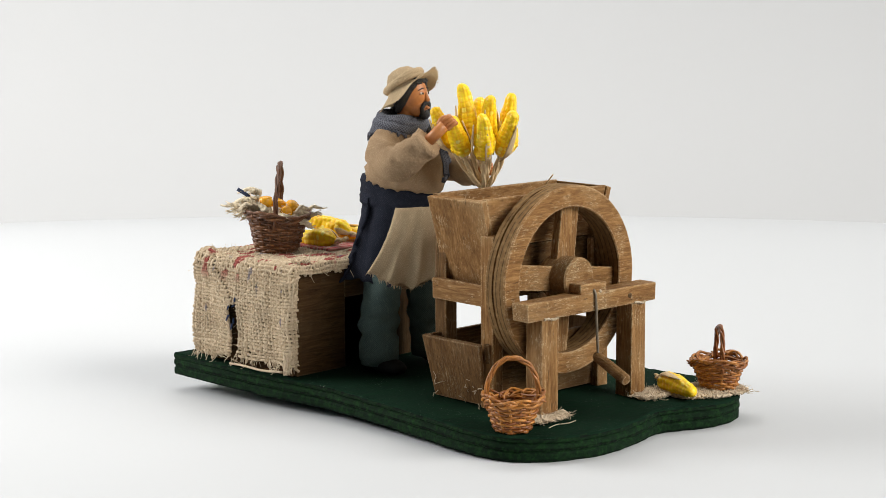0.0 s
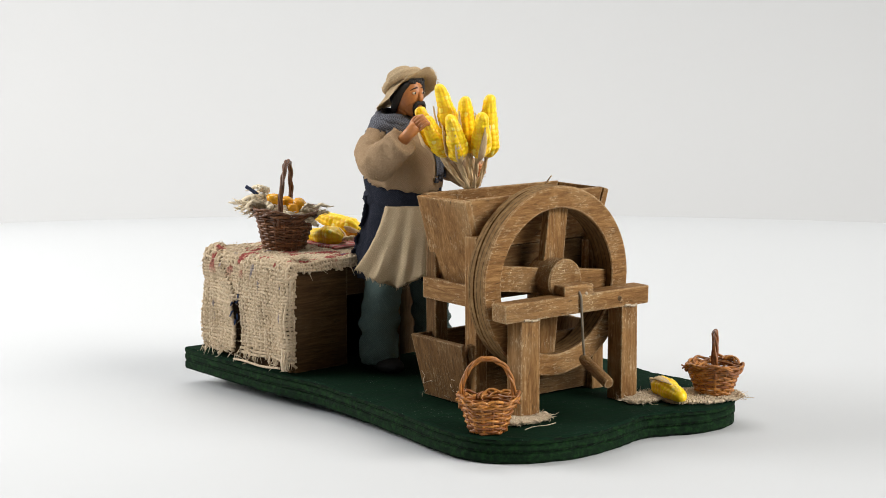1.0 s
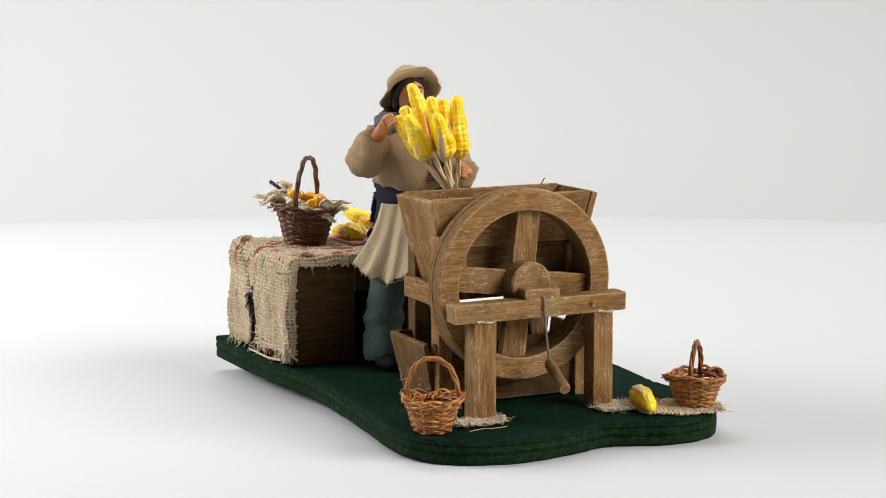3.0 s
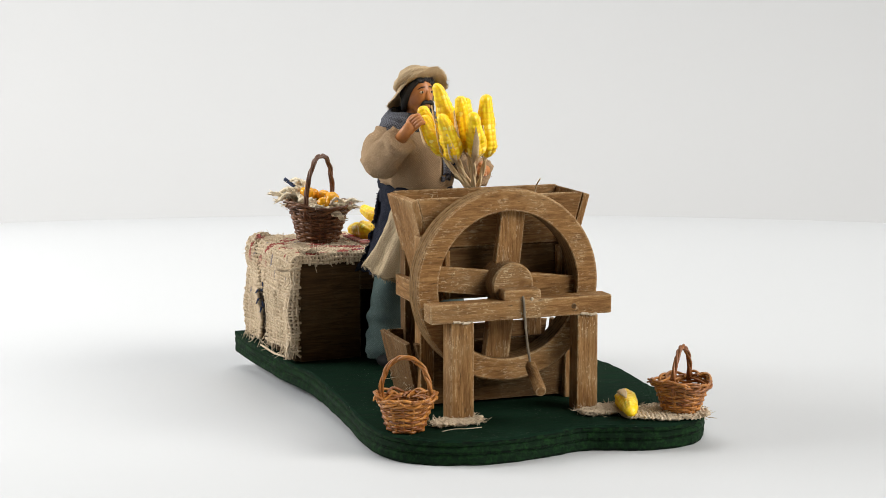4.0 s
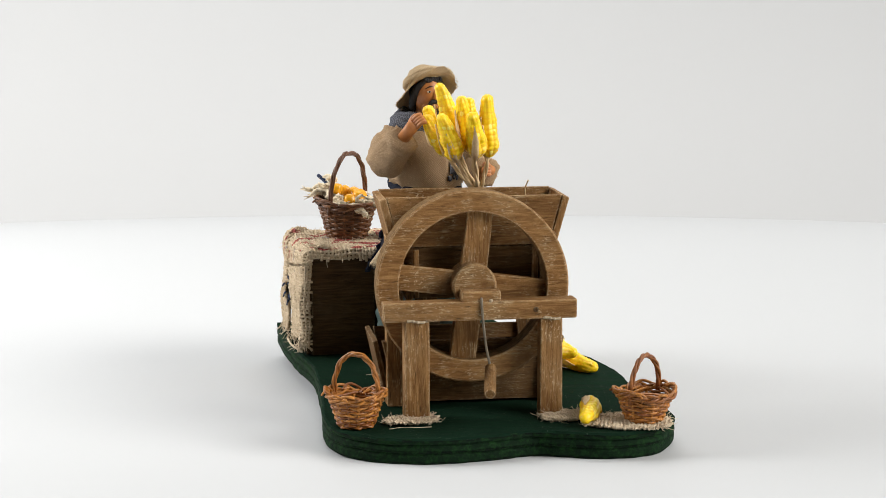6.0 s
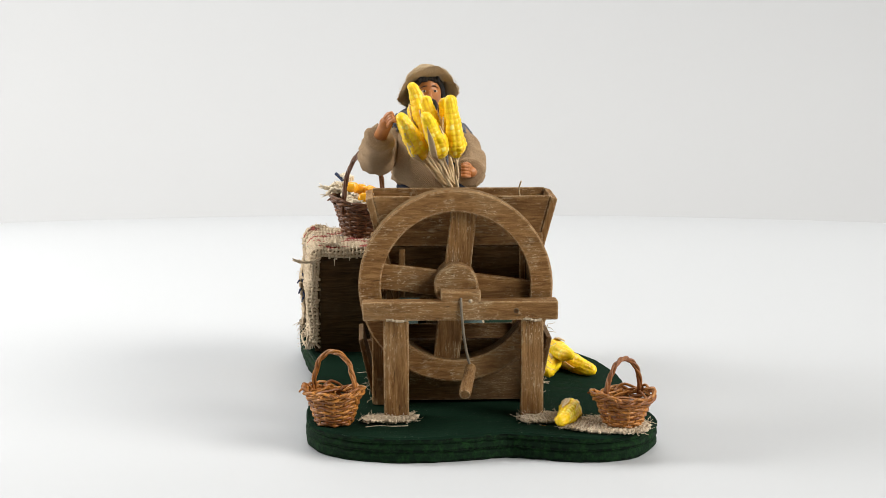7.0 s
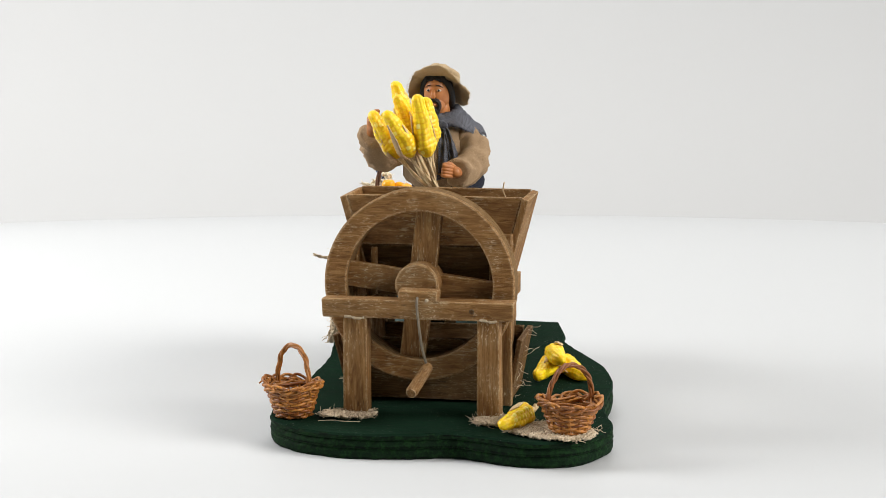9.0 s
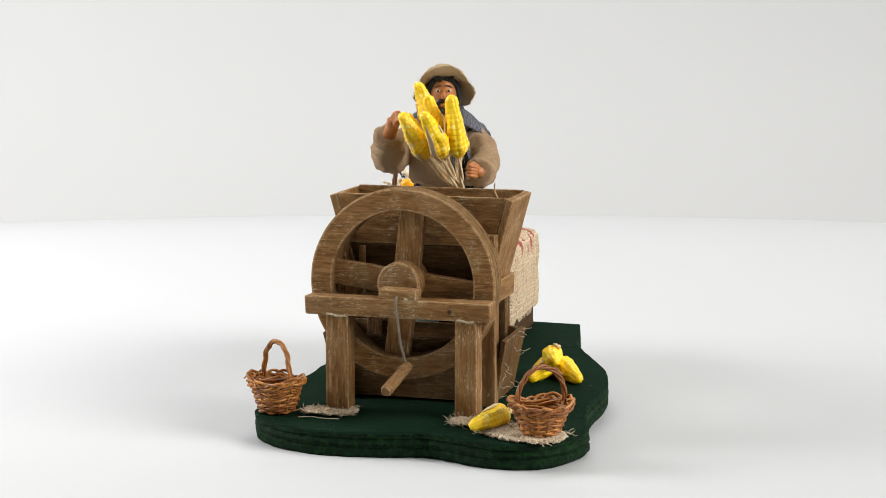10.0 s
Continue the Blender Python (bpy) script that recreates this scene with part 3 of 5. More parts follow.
# ---- burlap cloth over the crate ----
def build_burlap():
    w, d, h = CW / 2 + 0.0012, CD / 2, CH + 0.0029
    r = 0.0035
    split = 0.0030
    hang_l, hang_r = 0.0395, 0.0330
    rng = random.Random(4)
    arc = math.pi / 2 * r
    top = 2 * (w - r)
    total = hang_l + arc + top + arc + hang_r

    def place(u, v, lift):
        """u: from the hem on one side over the top to the other hem; v: depth."""
        if u < hang_l:
            p, nrm = Vector((-w, 0, h - r - (hang_l - u))), Vector((-1, 0, 0))
        elif u < hang_l + arc:
            a = (u - hang_l) / r
            nrm = Vector((-math.cos(a), 0, math.sin(a)))
            p = Vector((-w + r, 0, h - r)) + nrm * r
        elif u < hang_l + arc + top:
            p, nrm = Vector((-w + r + (u - hang_l - arc), 0, h)), Vector((0, 0, 1))
        elif u < hang_l + 2 * arc + top:
            a = (u - hang_l - arc - top) / r
            nrm = Vector((math.sin(a), 0, math.cos(a)))
            p = Vector((w - r, 0, h - r)) + nrm * r
        else:
            p, nrm = Vector((w, 0, h - r - (u - hang_l - 2 * arc - top))), Vector((1, 0, 0))
        # past the crate's front edge the cloth turns down over it
        over = max(0.0, -d - v)
        p.y = v + over - min(over, 0.0012)
        slack = 0.0006 + 0.0006 * noise.noise(Vector((u * 90, v * 90, 0))) + 0.0004 * noise.noise(Vector((u * 240, v * 240, 3)))
        if u < hang_l + arc:
            k = min(1.0, (hang_l + arc - u) / 0.03)
            slack += k * (0.0002 + 0.0018 * max(-0.5, noise.noise(Vector((u * 55, v * 85, 9)))) + 0.0012 * max(0.0, math.sin((v + 0.02) * 95)) + 0.0016 * min(1.0, max(0.0, (v + 0.002) / 0.006)))
        # diagonal fold from the back corner of the top down to the slit
        if v > split:
            e = (v - split) / (d - split)
            edge = hang_l * 0.66 + (arc + 0.006 + hang_l * 0.34) * e ** 0.8
            slack += 0.0017 * min(1.0, max(0.0, (edge - u) / 0.0022)) * (1 - 0.45 * min(1.0, max(0.0, (edge - u) / 0.02)))
        ridge = math.exp(-((u - hang_l - 0.001) / 0.006) ** 2) * max(0.0, min(1.0, (v - 0.0) / 0.02))
        slack += 0.0006 * ridge
        return p + nrm * (slack + lift) if over == 0.0 else p + nrm * (slack - over) - Vector((0, lift, 0))

    pitch, rad, amp = 0.00150, 0.00066, 0.00036
    nv, nu = int((CD + 0.0034) / pitch), int(total / pitch)
    v0 = -d - 0.0034
    bm = bmesh.new()
    for i in range(nv + 1):
        v = v0 + i * pitch
        a = rng.uniform(0.0, 0.004) if rng.random() < 0.75 else rng.uniform(0.004, 0.007)
        if abs(v - split) < 0.0011:
            a = hang_l * 0.62
        if i == 0:
            a = 0.0
        b = total - rng.uniform(0, 0.004)
        pts, k = [], 0
        u = a
        ph = rng.uniform(-0.2, 0.2)
        while u < b:
            side = math.cos(math.pi * u / pitch + math.pi * i)
            sway = 0.00025 * math.sin(u * 300 + i) + (0.0008 * rng.uniform(-1, 1) if u < a + 0.003 else 0)
            pts.append(place(u, v + sway, amp * side + ph * 0.0002))
            u += pitch / 2
        tube(bm, pts, [rad * rng.uniform(0.8, 1.12) for _ in pts], 5)
    for j in range(nu):
        u = 0.003 + j * pitch
        if u > total - 0.003:
            break
        spans = [(v0 - 0.0015 * rng.random(), split - 0.0006 - 0.0014 * rng.random()), (split + 0.0010 + 0.0008 * rng.random(), d)] if u < hang_l * 0.62 else [(v0 - 0.0015 * rng.random(), d)]
        for s0, s1 in spans:
            pts, v = [], s0
            while v < s1:
                i = (v - v0) / pitch
                pts.append(place(u + 0.0003 * math.sin(v * 260 + j), v, -amp * math.cos(math.pi * i + math.pi * j)))
                v += pitch / 2
            if len(pts) > 2:
                tube(bm, pts, [rad * rng.uniform(0.8, 1.12) for _ in pts], 5)
    cloth = thing("burlap_cloth", CRATE, "coarse natural burlap with faded red marks draped over the crate", "cloth",
                  mesh=mesh_of(bm, "burlap_cloth", BURLAP))
    # added opaque sheet under the open weave, coloured dark as shade between yarns
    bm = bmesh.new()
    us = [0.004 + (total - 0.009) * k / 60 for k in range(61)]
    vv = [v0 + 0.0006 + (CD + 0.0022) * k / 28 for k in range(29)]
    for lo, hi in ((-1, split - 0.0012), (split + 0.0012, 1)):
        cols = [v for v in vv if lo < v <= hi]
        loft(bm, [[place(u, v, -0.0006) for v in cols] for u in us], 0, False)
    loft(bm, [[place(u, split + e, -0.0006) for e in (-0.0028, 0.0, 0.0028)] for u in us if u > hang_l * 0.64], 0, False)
    part("backing", bm, GAP_SHADE, cloth)
    # loose fringe threads
    bm = bmesh.new()
    for k in range(70):
        side = rng.random() < 0.82
        if side:
            p = place(rng.uniform(0.001, 0.005), rng.uniform(v0, d), 0.0003)
        else:
            p = place(rng.uniform(0.01, total - 0.01), v0, 0.0002)
        dirn = Vector((rng.uniform(-1, 0.2), rng.uniform(-1, 0.5) if side else -0.7, rng.uniform(-1.0, 0.15))).normalized()
        L = rng.uniform(0.002, 0.0065)
        pts = [p + dirn * L * s + 0.0012 * s * noise.noise_vector(p * 300 + Vector((s * 2, k, 0))) + Vector((0, 0, -0.0014 * s * s)) for s in (0, 0.3, 0.6, 1)]
        for q in pts:
            q.z = max(q.z, 0.0006)
        tube(bm, pts, [0.00022, 0.00018, 0.00014, 0.00008], 4)
    for k in range(4):
        y, x0, L = -CD / 2 - 0.0010 - 0.0008 * rng.random(), -CW / 2 - 0.0012 + 0.0022 * rng.random(), rng.uniform(0.010, 0.024)
        pts = [Vector((x0, y, CH - 0.001 - L * q)) + 0.0010 * noise.noise_vector(Vector((x0 * 700, k * 0.3, q * 3.5))) for q in [e / 9 for e in range(10)]]
        for q in pts:
            q.z = max(q.z, 0.001)
        tube(bm, pts, [0.00032] * 8 + [0.00025, 0.00012], 5)
    # corner tassel, a thread along the foot and a tuft on the upper edge
    for k in range(26):
        p = Vector((-CW / 2 - 0.0022 + 0.002 * rng.random(), -CD / 2 - 0.0002 + 0.003 * rng.random(), 0.0095))
        pts = [p + Vector((-0.0016 * q, -0.0010 * q, -0.0090 * q)) + 0.0012 * noise.noise_vector(Vector((k * 0.9, q * 3, 2))) for q in (0, 0.25, 0.5, 0.75, 1)]
        for q in pts:
            q.z = max(q.z, 0.0004)
        tube(bm, pts, [0.0004, 0.0004, 0.00036, 0.0003, 0.00014], 5)
    tube(bm, smooth_path([(-CW / 2 - 0.0050, 0.0050, 0.0008), (-CW / 2 - 0.0058, -0.0040, 0.0014), (-CW / 2 - 0.0050, -0.0150, 0.0008), (-CW / 2 - 0.0040, -0.0270, 0.0016)], 8), 0.0005, 6)
    for k in range(30):
        p = Vector((-0.0315 + 0.007 * rng.random(), -CD / 2 + 0.0035 * rng.random(), CH + 0.0040))
        hair = Vector((rng.uniform(-1, 0.6), rng.uniform(-0.8, 0.5), rng.uniform(0.1, 0.9))).normalized() * rng.uniform(0.002, 0.0045)
        tube(bm, [p, p + hair * 0.5 + 0.0006 * noise.noise_vector(p * 800), p + hair], [0.0004, 0.0003, 0.0001], 5)
    for ply in (0, 1):
        tube(bm, [Vector((-0.0330 - 0.0120 * e / 12, -CD / 2 - 0.0018 - 0.0022 * e / 12, CH - 0.0006 - 0.0016 * math.sin(e * 0.26))) + 0.0004 * Vector((0, math.cos(e * 1.2 + ply * math.pi), math.sin(e * 1.2 + ply * math.pi))) for e in range(13)],
             [0.00045] * 12 + [0.0002], 5)
    # fine fuzz that stands off the weave
    for k in range(900):
        u, v = rng.uniform(0.002, total - 0.004), rng.uniform(v0, d)
        p, up = place(u, v, 0.0004), place(u, v, 0.0030)
        hair = (up - p).normalized() * rng.uniform(0.0004, 0.0013) + Vector((rng.uniform(-1, 1), rng.uniform(-1, 1), rng.uniform(-1, 1))) * 0.0012
        tube(bm, [p, p + hair * 0.6, p + hair + 0.0004 * noise.noise_vector(p * 900)], [0.00009, 0.00008, 0.00004], 3)
    part("fringe", bm, JUTE, cloth, "loose frayed jute threads")
    bm = bmesh.new()
    for k in range(6):
        u = hang_l * (0.38 + 0.30 * rng.random())
        p = place(u, split + rng.uniform(-0.0014, 0.0012), 0.0004)
        hair = Vector((rng.uniform(-0.6, 0.1), rng.uniform(-0.7, 0.7), rng.uniform(-1.0, 0.8))).normalized() * rng.uniform(0.002, 0.0036)
        tube(bm, [p - hair * 0.4, p + 0.0008 * noise.noise_vector(p * 900), p + hair * 0.6], [0.0004, 0.0005, 0.0003], 5)
    part("blue_threads", bm, BLUE, cloth, "dark blue threads in the slit")


build_burlap()


# ---- baskets ----
def basket(m, rb, rt, h, handle, mat, label, turn=0.0, rows=9, stakes=15, cane=0.00085, seed=0, loose=10):
    rng = random.Random(seed)
    ob = thing("wicker_basket", m @ pose(0, 0, 0, 0, 0, turn), label, "basket", "small wicker baskets")

    def radius(z, w):
        k = max(0.0, min(1.0, z / h))
        return (rb + (rt - rb) * (0.85 * k ** 0.75 + 0.15 * k ** 4)) * (1 + 0.035 * k * math.sin(2 * w + seed) + 0.02 * k * math.sin(3 * w + 2 * seed))

    def brim(w):
        """Height of the uneven upper edge."""
        return h + 0.0008 * math.sin(2 * w + seed) + 0.0004 * math.sin(5 * w + seed * 2)

    def at(w, q, out=0.0, up=0.0):
        z = q * brim(w)
        r = radius(q * h, w) + out
        return Vector((r * math.cos(w), r * math.sin(w), z + up))

    seg = stakes * 6
    for i in range(rows):
        q = (0.0006 + (h - 0.0016) * i / (rows - 1)) / h
        pts = []
        for k in range(seg):
            w = 2 * math.pi * k / seg
            wave = cane * 0.85 * math.cos(stakes * w / 2 + math.pi * i)
            p = at(w, q, wave + 0.0003 * noise.noise(Vector((math.cos(w) * 2, math.sin(w) * 2, i * 3 + seed))))
            p.z += 0.0004 * noise.noise(Vector((math.cos(w) * 2.7, math.sin(w) * 2.7, i + seed * 5)))
            pts.append(p)
        part("weaver", tube(bmesh.new(), pts, [cane * (1 + 0.16 * noise.noise(Vector((k * 0.35, i * 5.1, seed)))) for k in range(seg)], 6, True), mat, ob)
    for k in range(stakes):
        w = 2 * math.pi * k / stakes
        sweep = rng.uniform(0.55, 1.0)
        pts = [at(w, 0.03), at(w, 0.35), at(w, 0.7), at(w, 0.97)]
        # each stake is bent over along the rim, in front of its neighbour and behind the next
        for e, out, up in ((0.3, 0.0009, 0.0010), (0.6, 0.0012, 0.0013), (0.85, 0.0003, 0.0007), (1.0, -0.0013, -0.0002)):
            pts.append(at(w + sweep * e, 1.0, out + rng.uniform(-0.0003, 0.0003), up + rng.uniform(-0.0004, 0.0005)))
        part("stake", tube(bmesh.new(), smooth_path(pts, 3), [cane * 1.0] * 19 + [cane * 0.85] * 3, 6), mat, ob)
    bm = bmesh.new()
    for s in range(2):
        pts = []
        for k in range(96):
            w = 2 * math.pi * k / 96
            tw = 7 * w + s * math.pi + 0.5 * math.sin(3 * w + seed)
            pts.append(at(w, 1.0, 0.0004 + cane * 1.1 * math.cos(tw), cane * 1.1 * math.sin(tw) - 0.0004))
        tube(bm, pts, cane * 1.05, 6, True)
    # cane ends that lie across the opening or stick out
    for k in range(loose):
        w = rng.uniform(0, 6.28)
        a, b = at(w, 1.0, 0.0004, -0.0002), at(w + rng.uniform(0.8, 1.7), rng.uniform(0.80, 0.98), -0.0004)
        mid = a.lerp(b, 0.5) + Vector((0, 0, rng.uniform(-0.0006, 0.0008)))
        tube(bm, smooth_path([a, mid, b], 3), cane * rng.uniform(0.7, 0.95), 6)
    for k in range(6):
        w = rng.uniform(0, 6.28)
        tube(bm, [at(w, 0.95), at(w + 0.22, 1.0, 0.0012, 0.0006), at(w + 0.34, 1.0, 0.0026, rng.uniform(-0.0006, 0.0014))], [cane * 0.9, cane * 0.85, cane * 0.6], 6)
    part("rim", bm, mat, ob)
    bm = bmesh.new()
    lean = rng.uniform(-0.0012, 0.0012)
    for s in range(3):
        pts = []
        for k in range(49):
            f = k / 48
            w = math.pi * f
            e = math.sin(w) ** 0.72
            c = Vector((-(rt - 0.0004) * math.cos(w) * (1 + 0.03 * e), lean * e, h * 0.72 + (handle - h * 0.72) * e))
            tw = 2 * math.pi * 2.4 * f + s * 2 * math.pi / 3
            out = Vector((-math.cos(w), 0, math.sin(w)))
            c += (out * math.cos(tw) + Vector((0, 1, 0)) * math.sin(tw)) * cane * 1.0
            pts.append(jog(c, 0.0004, 230))
        tube(bm, pts, [cane * (1.0 + 0.15 * math.sin(k * 0.7 + s * 2)) for k in range(49)], 6)
    part("handle", bm, mat, ob, "twisted cane handle")
    bm = bmesh.new()
    for i in range(7):
        r = max(0.0008, rb * (1 - i / 6.4))
        tube(bm, [Vector((r * math.cos(w), r * math.sin(w), 0.0008)) for w in (2 * math.pi * k / 40 for k in range(40))], cane, 5, True)
    part("bottom", bm, mat, ob)
    return ob


basket(pose(-0.0452, -0.0838, deck(-0.0838)), 0.0061, 0.0102, 0.0122, 0.0275, WICKER, "small empty orange-brown wicker basket beside the mill leg", -33, 11, 14, 0.00056, seed=1)
basket(pose(0.0633, -0.0860, deck(-0.0860) + 0.0004), 0.0058, 0.0107, 0.0118, 0.0258, WICKER, "small empty orange-brown wicker basket on a burlap scrap", 51, 11, 14, 0.00056, seed=2)
BASKET3 = pose(-0.0480, 0.0668, deck(0.0670) + CH + 0.0028, 2.0, 1.5, 0)
basket(BASKET3, 0.0076, 0.0127, 0.0168, 0.0390, WICKER_DARK, "dark brown wicker basket filled with fruit on the burlap", 51, 15, 17, 0.00060, seed=3, loose=2)


# ---- filling of the dark basket ----
def build_filling():
    rng = random.Random(8)
    bm = bmesh.new()

    def yarn(p, d, L, rad, droop, k):
        """A soft two-ply yarn with a frayed end."""
        pts = []
        for e in range(15):
            f = e / 14
            q = p + d * L * f + Vector((0, 0, -droop * f * f))
            pts.append(q + 0.0050 * f * noise.noise_vector(q * 190 + Vector((k * 1.7, 0, 0))))
        for ply in (0, 1):
            tube(bm, [q + 0.75 * rad * Vector((math.cos(1.1 * e + ply * math.pi), math.sin(1.1 * e + ply * math.pi), 0.6 * math.cos(1.1 * e + ply * math.pi))) for e, q in enumerate(pts)],
                 [rad * (1 + 0.25 * noise.noise(Vector((e * 0.8, k, ply)))) for e in range(14)] + [rad * 0.5], 6)
        for e in range(10):
            h = Vector((rng.uniform(-1, 1), rng.uniform(-1, 1), rng.uniform(-0.6, 1))).normalized() * rng.uniform(0.001, 0.003)
            a = rng.choice(pts[5:])
            tube(bm, [a, a + h * 0.5 + 0.0004 * noise.noise_vector(a * 900), a + h + Vector((0, 0, -0.0004))], [0.00014, 0.00012, 0.00006], 4)
        for e in range(6):
            h = (d + 0.5 * Vector((rng.uniform(-1, 1), rng.uniform(-1, 1), rng.uniform(-1, 0.6)))).normalized() * rng.uniform(0.0012, 0.0032)
            tube(bm, [pts[-1], pts[-1] + h * 0.6, pts[-1] + h], [0.0003, 0.0002, 0.00008], 4)

    # soft bed of yarn, heaped on one side
    for k in range(46):
        w, r = rng.uniform(0, 6.28), 0.0108 * math.sqrt(rng.random())
        heap = max(0.0, math.cos(w - 2.55)) * r / 0.0108
        d = Vector((rng.uniform(-1, 1), rng.uniform(-1, 1), rng.uniform(-0.1, 0.35))).normalized()
        yarn(Vector((r * math.cos(w), r * math.sin(w), 0.0166 + 0.0075 * heap * rng.random())), d, rng.uniform(0.004, 0.007), rng.uniform(0.0006, 0.0009), 0.001, k)
    # ends that hang out over the rim at both sides
    for ang, n, reach, lift in ((2.45, 14, 0.0085, 0.0085), (2.70, 6, 0.0130, 0.0040), (2.2, 6, 0.0085, 0.0008), (-0.50, 2, 0.0130, 0.0035), (-0.75, 4, 0.0070, 0.0014)):
        for k in range(n):
            w = ang + rng.uniform(-0.22, 0.22)
            d = Vector((math.cos(w), math.sin(w), rng.uniform(-0.15, 0.35)))
            yarn(Vector((0.0075 * math.cos(w), 0.0075 * math.sin(w), 0.0180 + rng.uniform(0, lift))), d, reach * rng.uniform(0.6, 1.05), rng.uniform(0.0005, 0.0008), rng.uniform(0.0, 0.003), k + 60)
    ob = thing("jute_straw", BASKET3, "tangled pale jute fibres spilling over the basket rim", "straw", mesh=mesh_of(bm, "jute_straw", STRAW))
    tagged(ob, kind="stuff")
    for k, (x, y, z, r) in enumerate(((-0.0052, 0.0015, 0.0226, 0.0031), (0.0030, 0.0030, 0.0208, 0.0030), (0.0055, -0.0030, 0.0203, 0.0034), (0.0010, -0.0052, 0.0186, 0.0028),
                                      (-0.0012, 0.0060, 0.0205, 0.0031))):
        bm = bmesh.new()
        bmesh.ops.create_uvsphere(bm, u_segments=18, v_segments=12, radius=r)
        for v in bm.verts:
            v.co.z *= 0.92 - (0.10 if v.co.z > r * 0.8 else 0)
            v.co += 0.0004 * noise.noise_vector(v.co * 260 + Vector((k, 0, 0)))
        thing("fruit", BASKET3 @ pose(x, y, z, 20 * k, 12 * k), "small glossy amber fruit in the basket", "fruit", "fruit in the basket",
              mesh_of(bm, "fruit", AMBER))
    bm = tube(bmesh.new(), smooth_path([(-0.0060, 0.0045, 0.0205), (-0.0105, 0.0085, 0.0250), (-0.0135, 0.0108, 0.0272)], 5), [0.00045] * 4 + [0.0008] * 7, 6)
    thing("twig", BASKET3, "thin twig with a blue thread-wrapped tip", "twig", mesh=mesh_of(bm, "twig", BLUE))


build_filling()


# ---- corn ----
def cob_mesh(length=0.025, radius=0.0043, seed=0, name="kernels"):
    """An ear with rows of swollen kernels, standing on its stem end along z."""
    rng = random.Random(seed + 40)
    bm = bmesh.new()
    rows, ranks, per, nz = 10, 12, 6, 84
    ns = rows * per
    pale = [[rng.random() + 0.5 * noise.noise(Vector((r * 0.5, k * 0.35, seed * 3.0))) for k in range(ranks + 2)] for r in range(rows)]
    rings, kind = [], []
    for i in range(nz + 1):
        f = i / nz
        prof = min(1.0, (f / 0.20) ** 0.5 if f > 0 else 0.0) if f < 0.20 else (1 - 0.42 * ((f - 0.20) / 0.68) ** 1.5 if f < 0.88 else 0.58 * math.sqrt(max(0.0, 1 - ((f - 0.88) / 0.12) ** 2)))
        ring, slots = [], []
        for k in range(ns):
            w = 2 * math.pi * k / ns
            row = k / per + 0.10 * math.sin(f * 5 + seed)
            r_i = int(row) % rows
            rank = f * ranks + 0.5 * (r_i % 2) + 0.3 * math.sin(r_i * 2.4 + seed)
            swell = (abs(math.sin(math.pi * row)) ** 0.6) * (abs(math.sin(math.pi * rank)) ** 0.5)
            lump = 0.20 * noise.noise(Vector((math.cos(w) * 1.5, math.sin(w) * 1.5, f * 5 + seed * 7)))
            r = max(0.00008, radius * prof * (0.905 + 0.105 * swell + lump))
            ring.append(Vector((r * math.cos(w) + 0.0009 * math.sin(3 * f + seed), r * math.sin(w), f * length)))
            tone = pale[r_i][int(max(0.0, rank)) % (ranks + 2)]
            slots.append(0 if swell < 0.42 else (2 if tone > 0.93 and f < 0.8 else 1))
        rings.append(ring)
        kind.append(slots)
    loft(bm, rings)
    bm.faces.ensure_lookup_table()
    for i in range(nz):
        for k in range(ns):
            bm.faces[i * ns + k].material_index = kind[i][k]
    return mesh_of(bm, name, [CORN_GAP, CORN, CORN_PALE])


def husk_bm(length, radius, angle, reach, wide=0.5, seed=0):
    """A dry husk strip that clings to one side of an ear."""
    bm = bmesh.new()
    rings = []
    for i in range(13):
        f = i / 12
        z = -0.0015 + reach * length * f
        pr = 0.25 + 0.75 * min(1.0, max(0.0, (z / length)) / 0.2) ** 0.6
        q = max(0.0, z / length)
        r = radius * pr * (1.0 if q < 0.22 else 1 - 0.34 * ((q - 0.22) / 0.64) ** 1.4) + 0.00045
        hw = wide * (0.55 + 0.45 * math.sin(math.pi * min(1.0, f * 0.9 + 0.1))) * (1 - 0.75 * max(0, f - 0.7) / 0.3)
        ring = []
        for s in (-1, -0.6, -0.2, 0.2, 0.6, 1):
            w = angle + s * hw * 0.9 + 0.06 * math.sin(f * 5 + seed)
            rr = r + 0.00018 * math.sin(s * 9)
            ring.append(Vector((rr * math.cos(w), rr * math.sin(w), z)))
        for s in (1, 0.6, 0.2, -0.2, -0.6, -1):
            w = angle + s * hw * 0.9 + 0.06 * math.sin(f * 5 + seed)
            rr = r - 0.0004
            ring.append(Vector((rr * math.cos(w), rr * math.sin(w), z)))
        rings.append(ring)
    loft(bm, rings)
    return bm


COBS = [cob_mesh(seed=s) for s in range(3)]


def aim(base, tip, spin=0.0):
    d = Vector(tip) - Vector(base)
    return Matrix.Translation(base) @ d.to_track_quat("Z", "Y").to_matrix().to_4x4() @ pose(0, 0, 0, 0, 0, spin)


def add_husks(ob, seed, angles=(0.4, 3.3), reach=(0.75, 0.6), wide=0.42):
    for a, r in zip(angles, reach):
        part("husk", husk_bm(0.025, 0.0043, a, r, wide, seed), RAFFIA, ob, "dry straw-coloured husk strip")


def stem_bm(pts, rad=0.0006, twist=2):
    bm = bmesh.new()
    path = smooth_path(pts, 8)
    n = len(path)
    for s in range(twist):
        tube(bm, [p + 0.75 * rad * Vector((math.cos(0.55 * i + s * math.pi), math.sin(0.55 * i + s * math.pi), 0)) for i, p in enumerate(path)], rad, 6)
    return bm


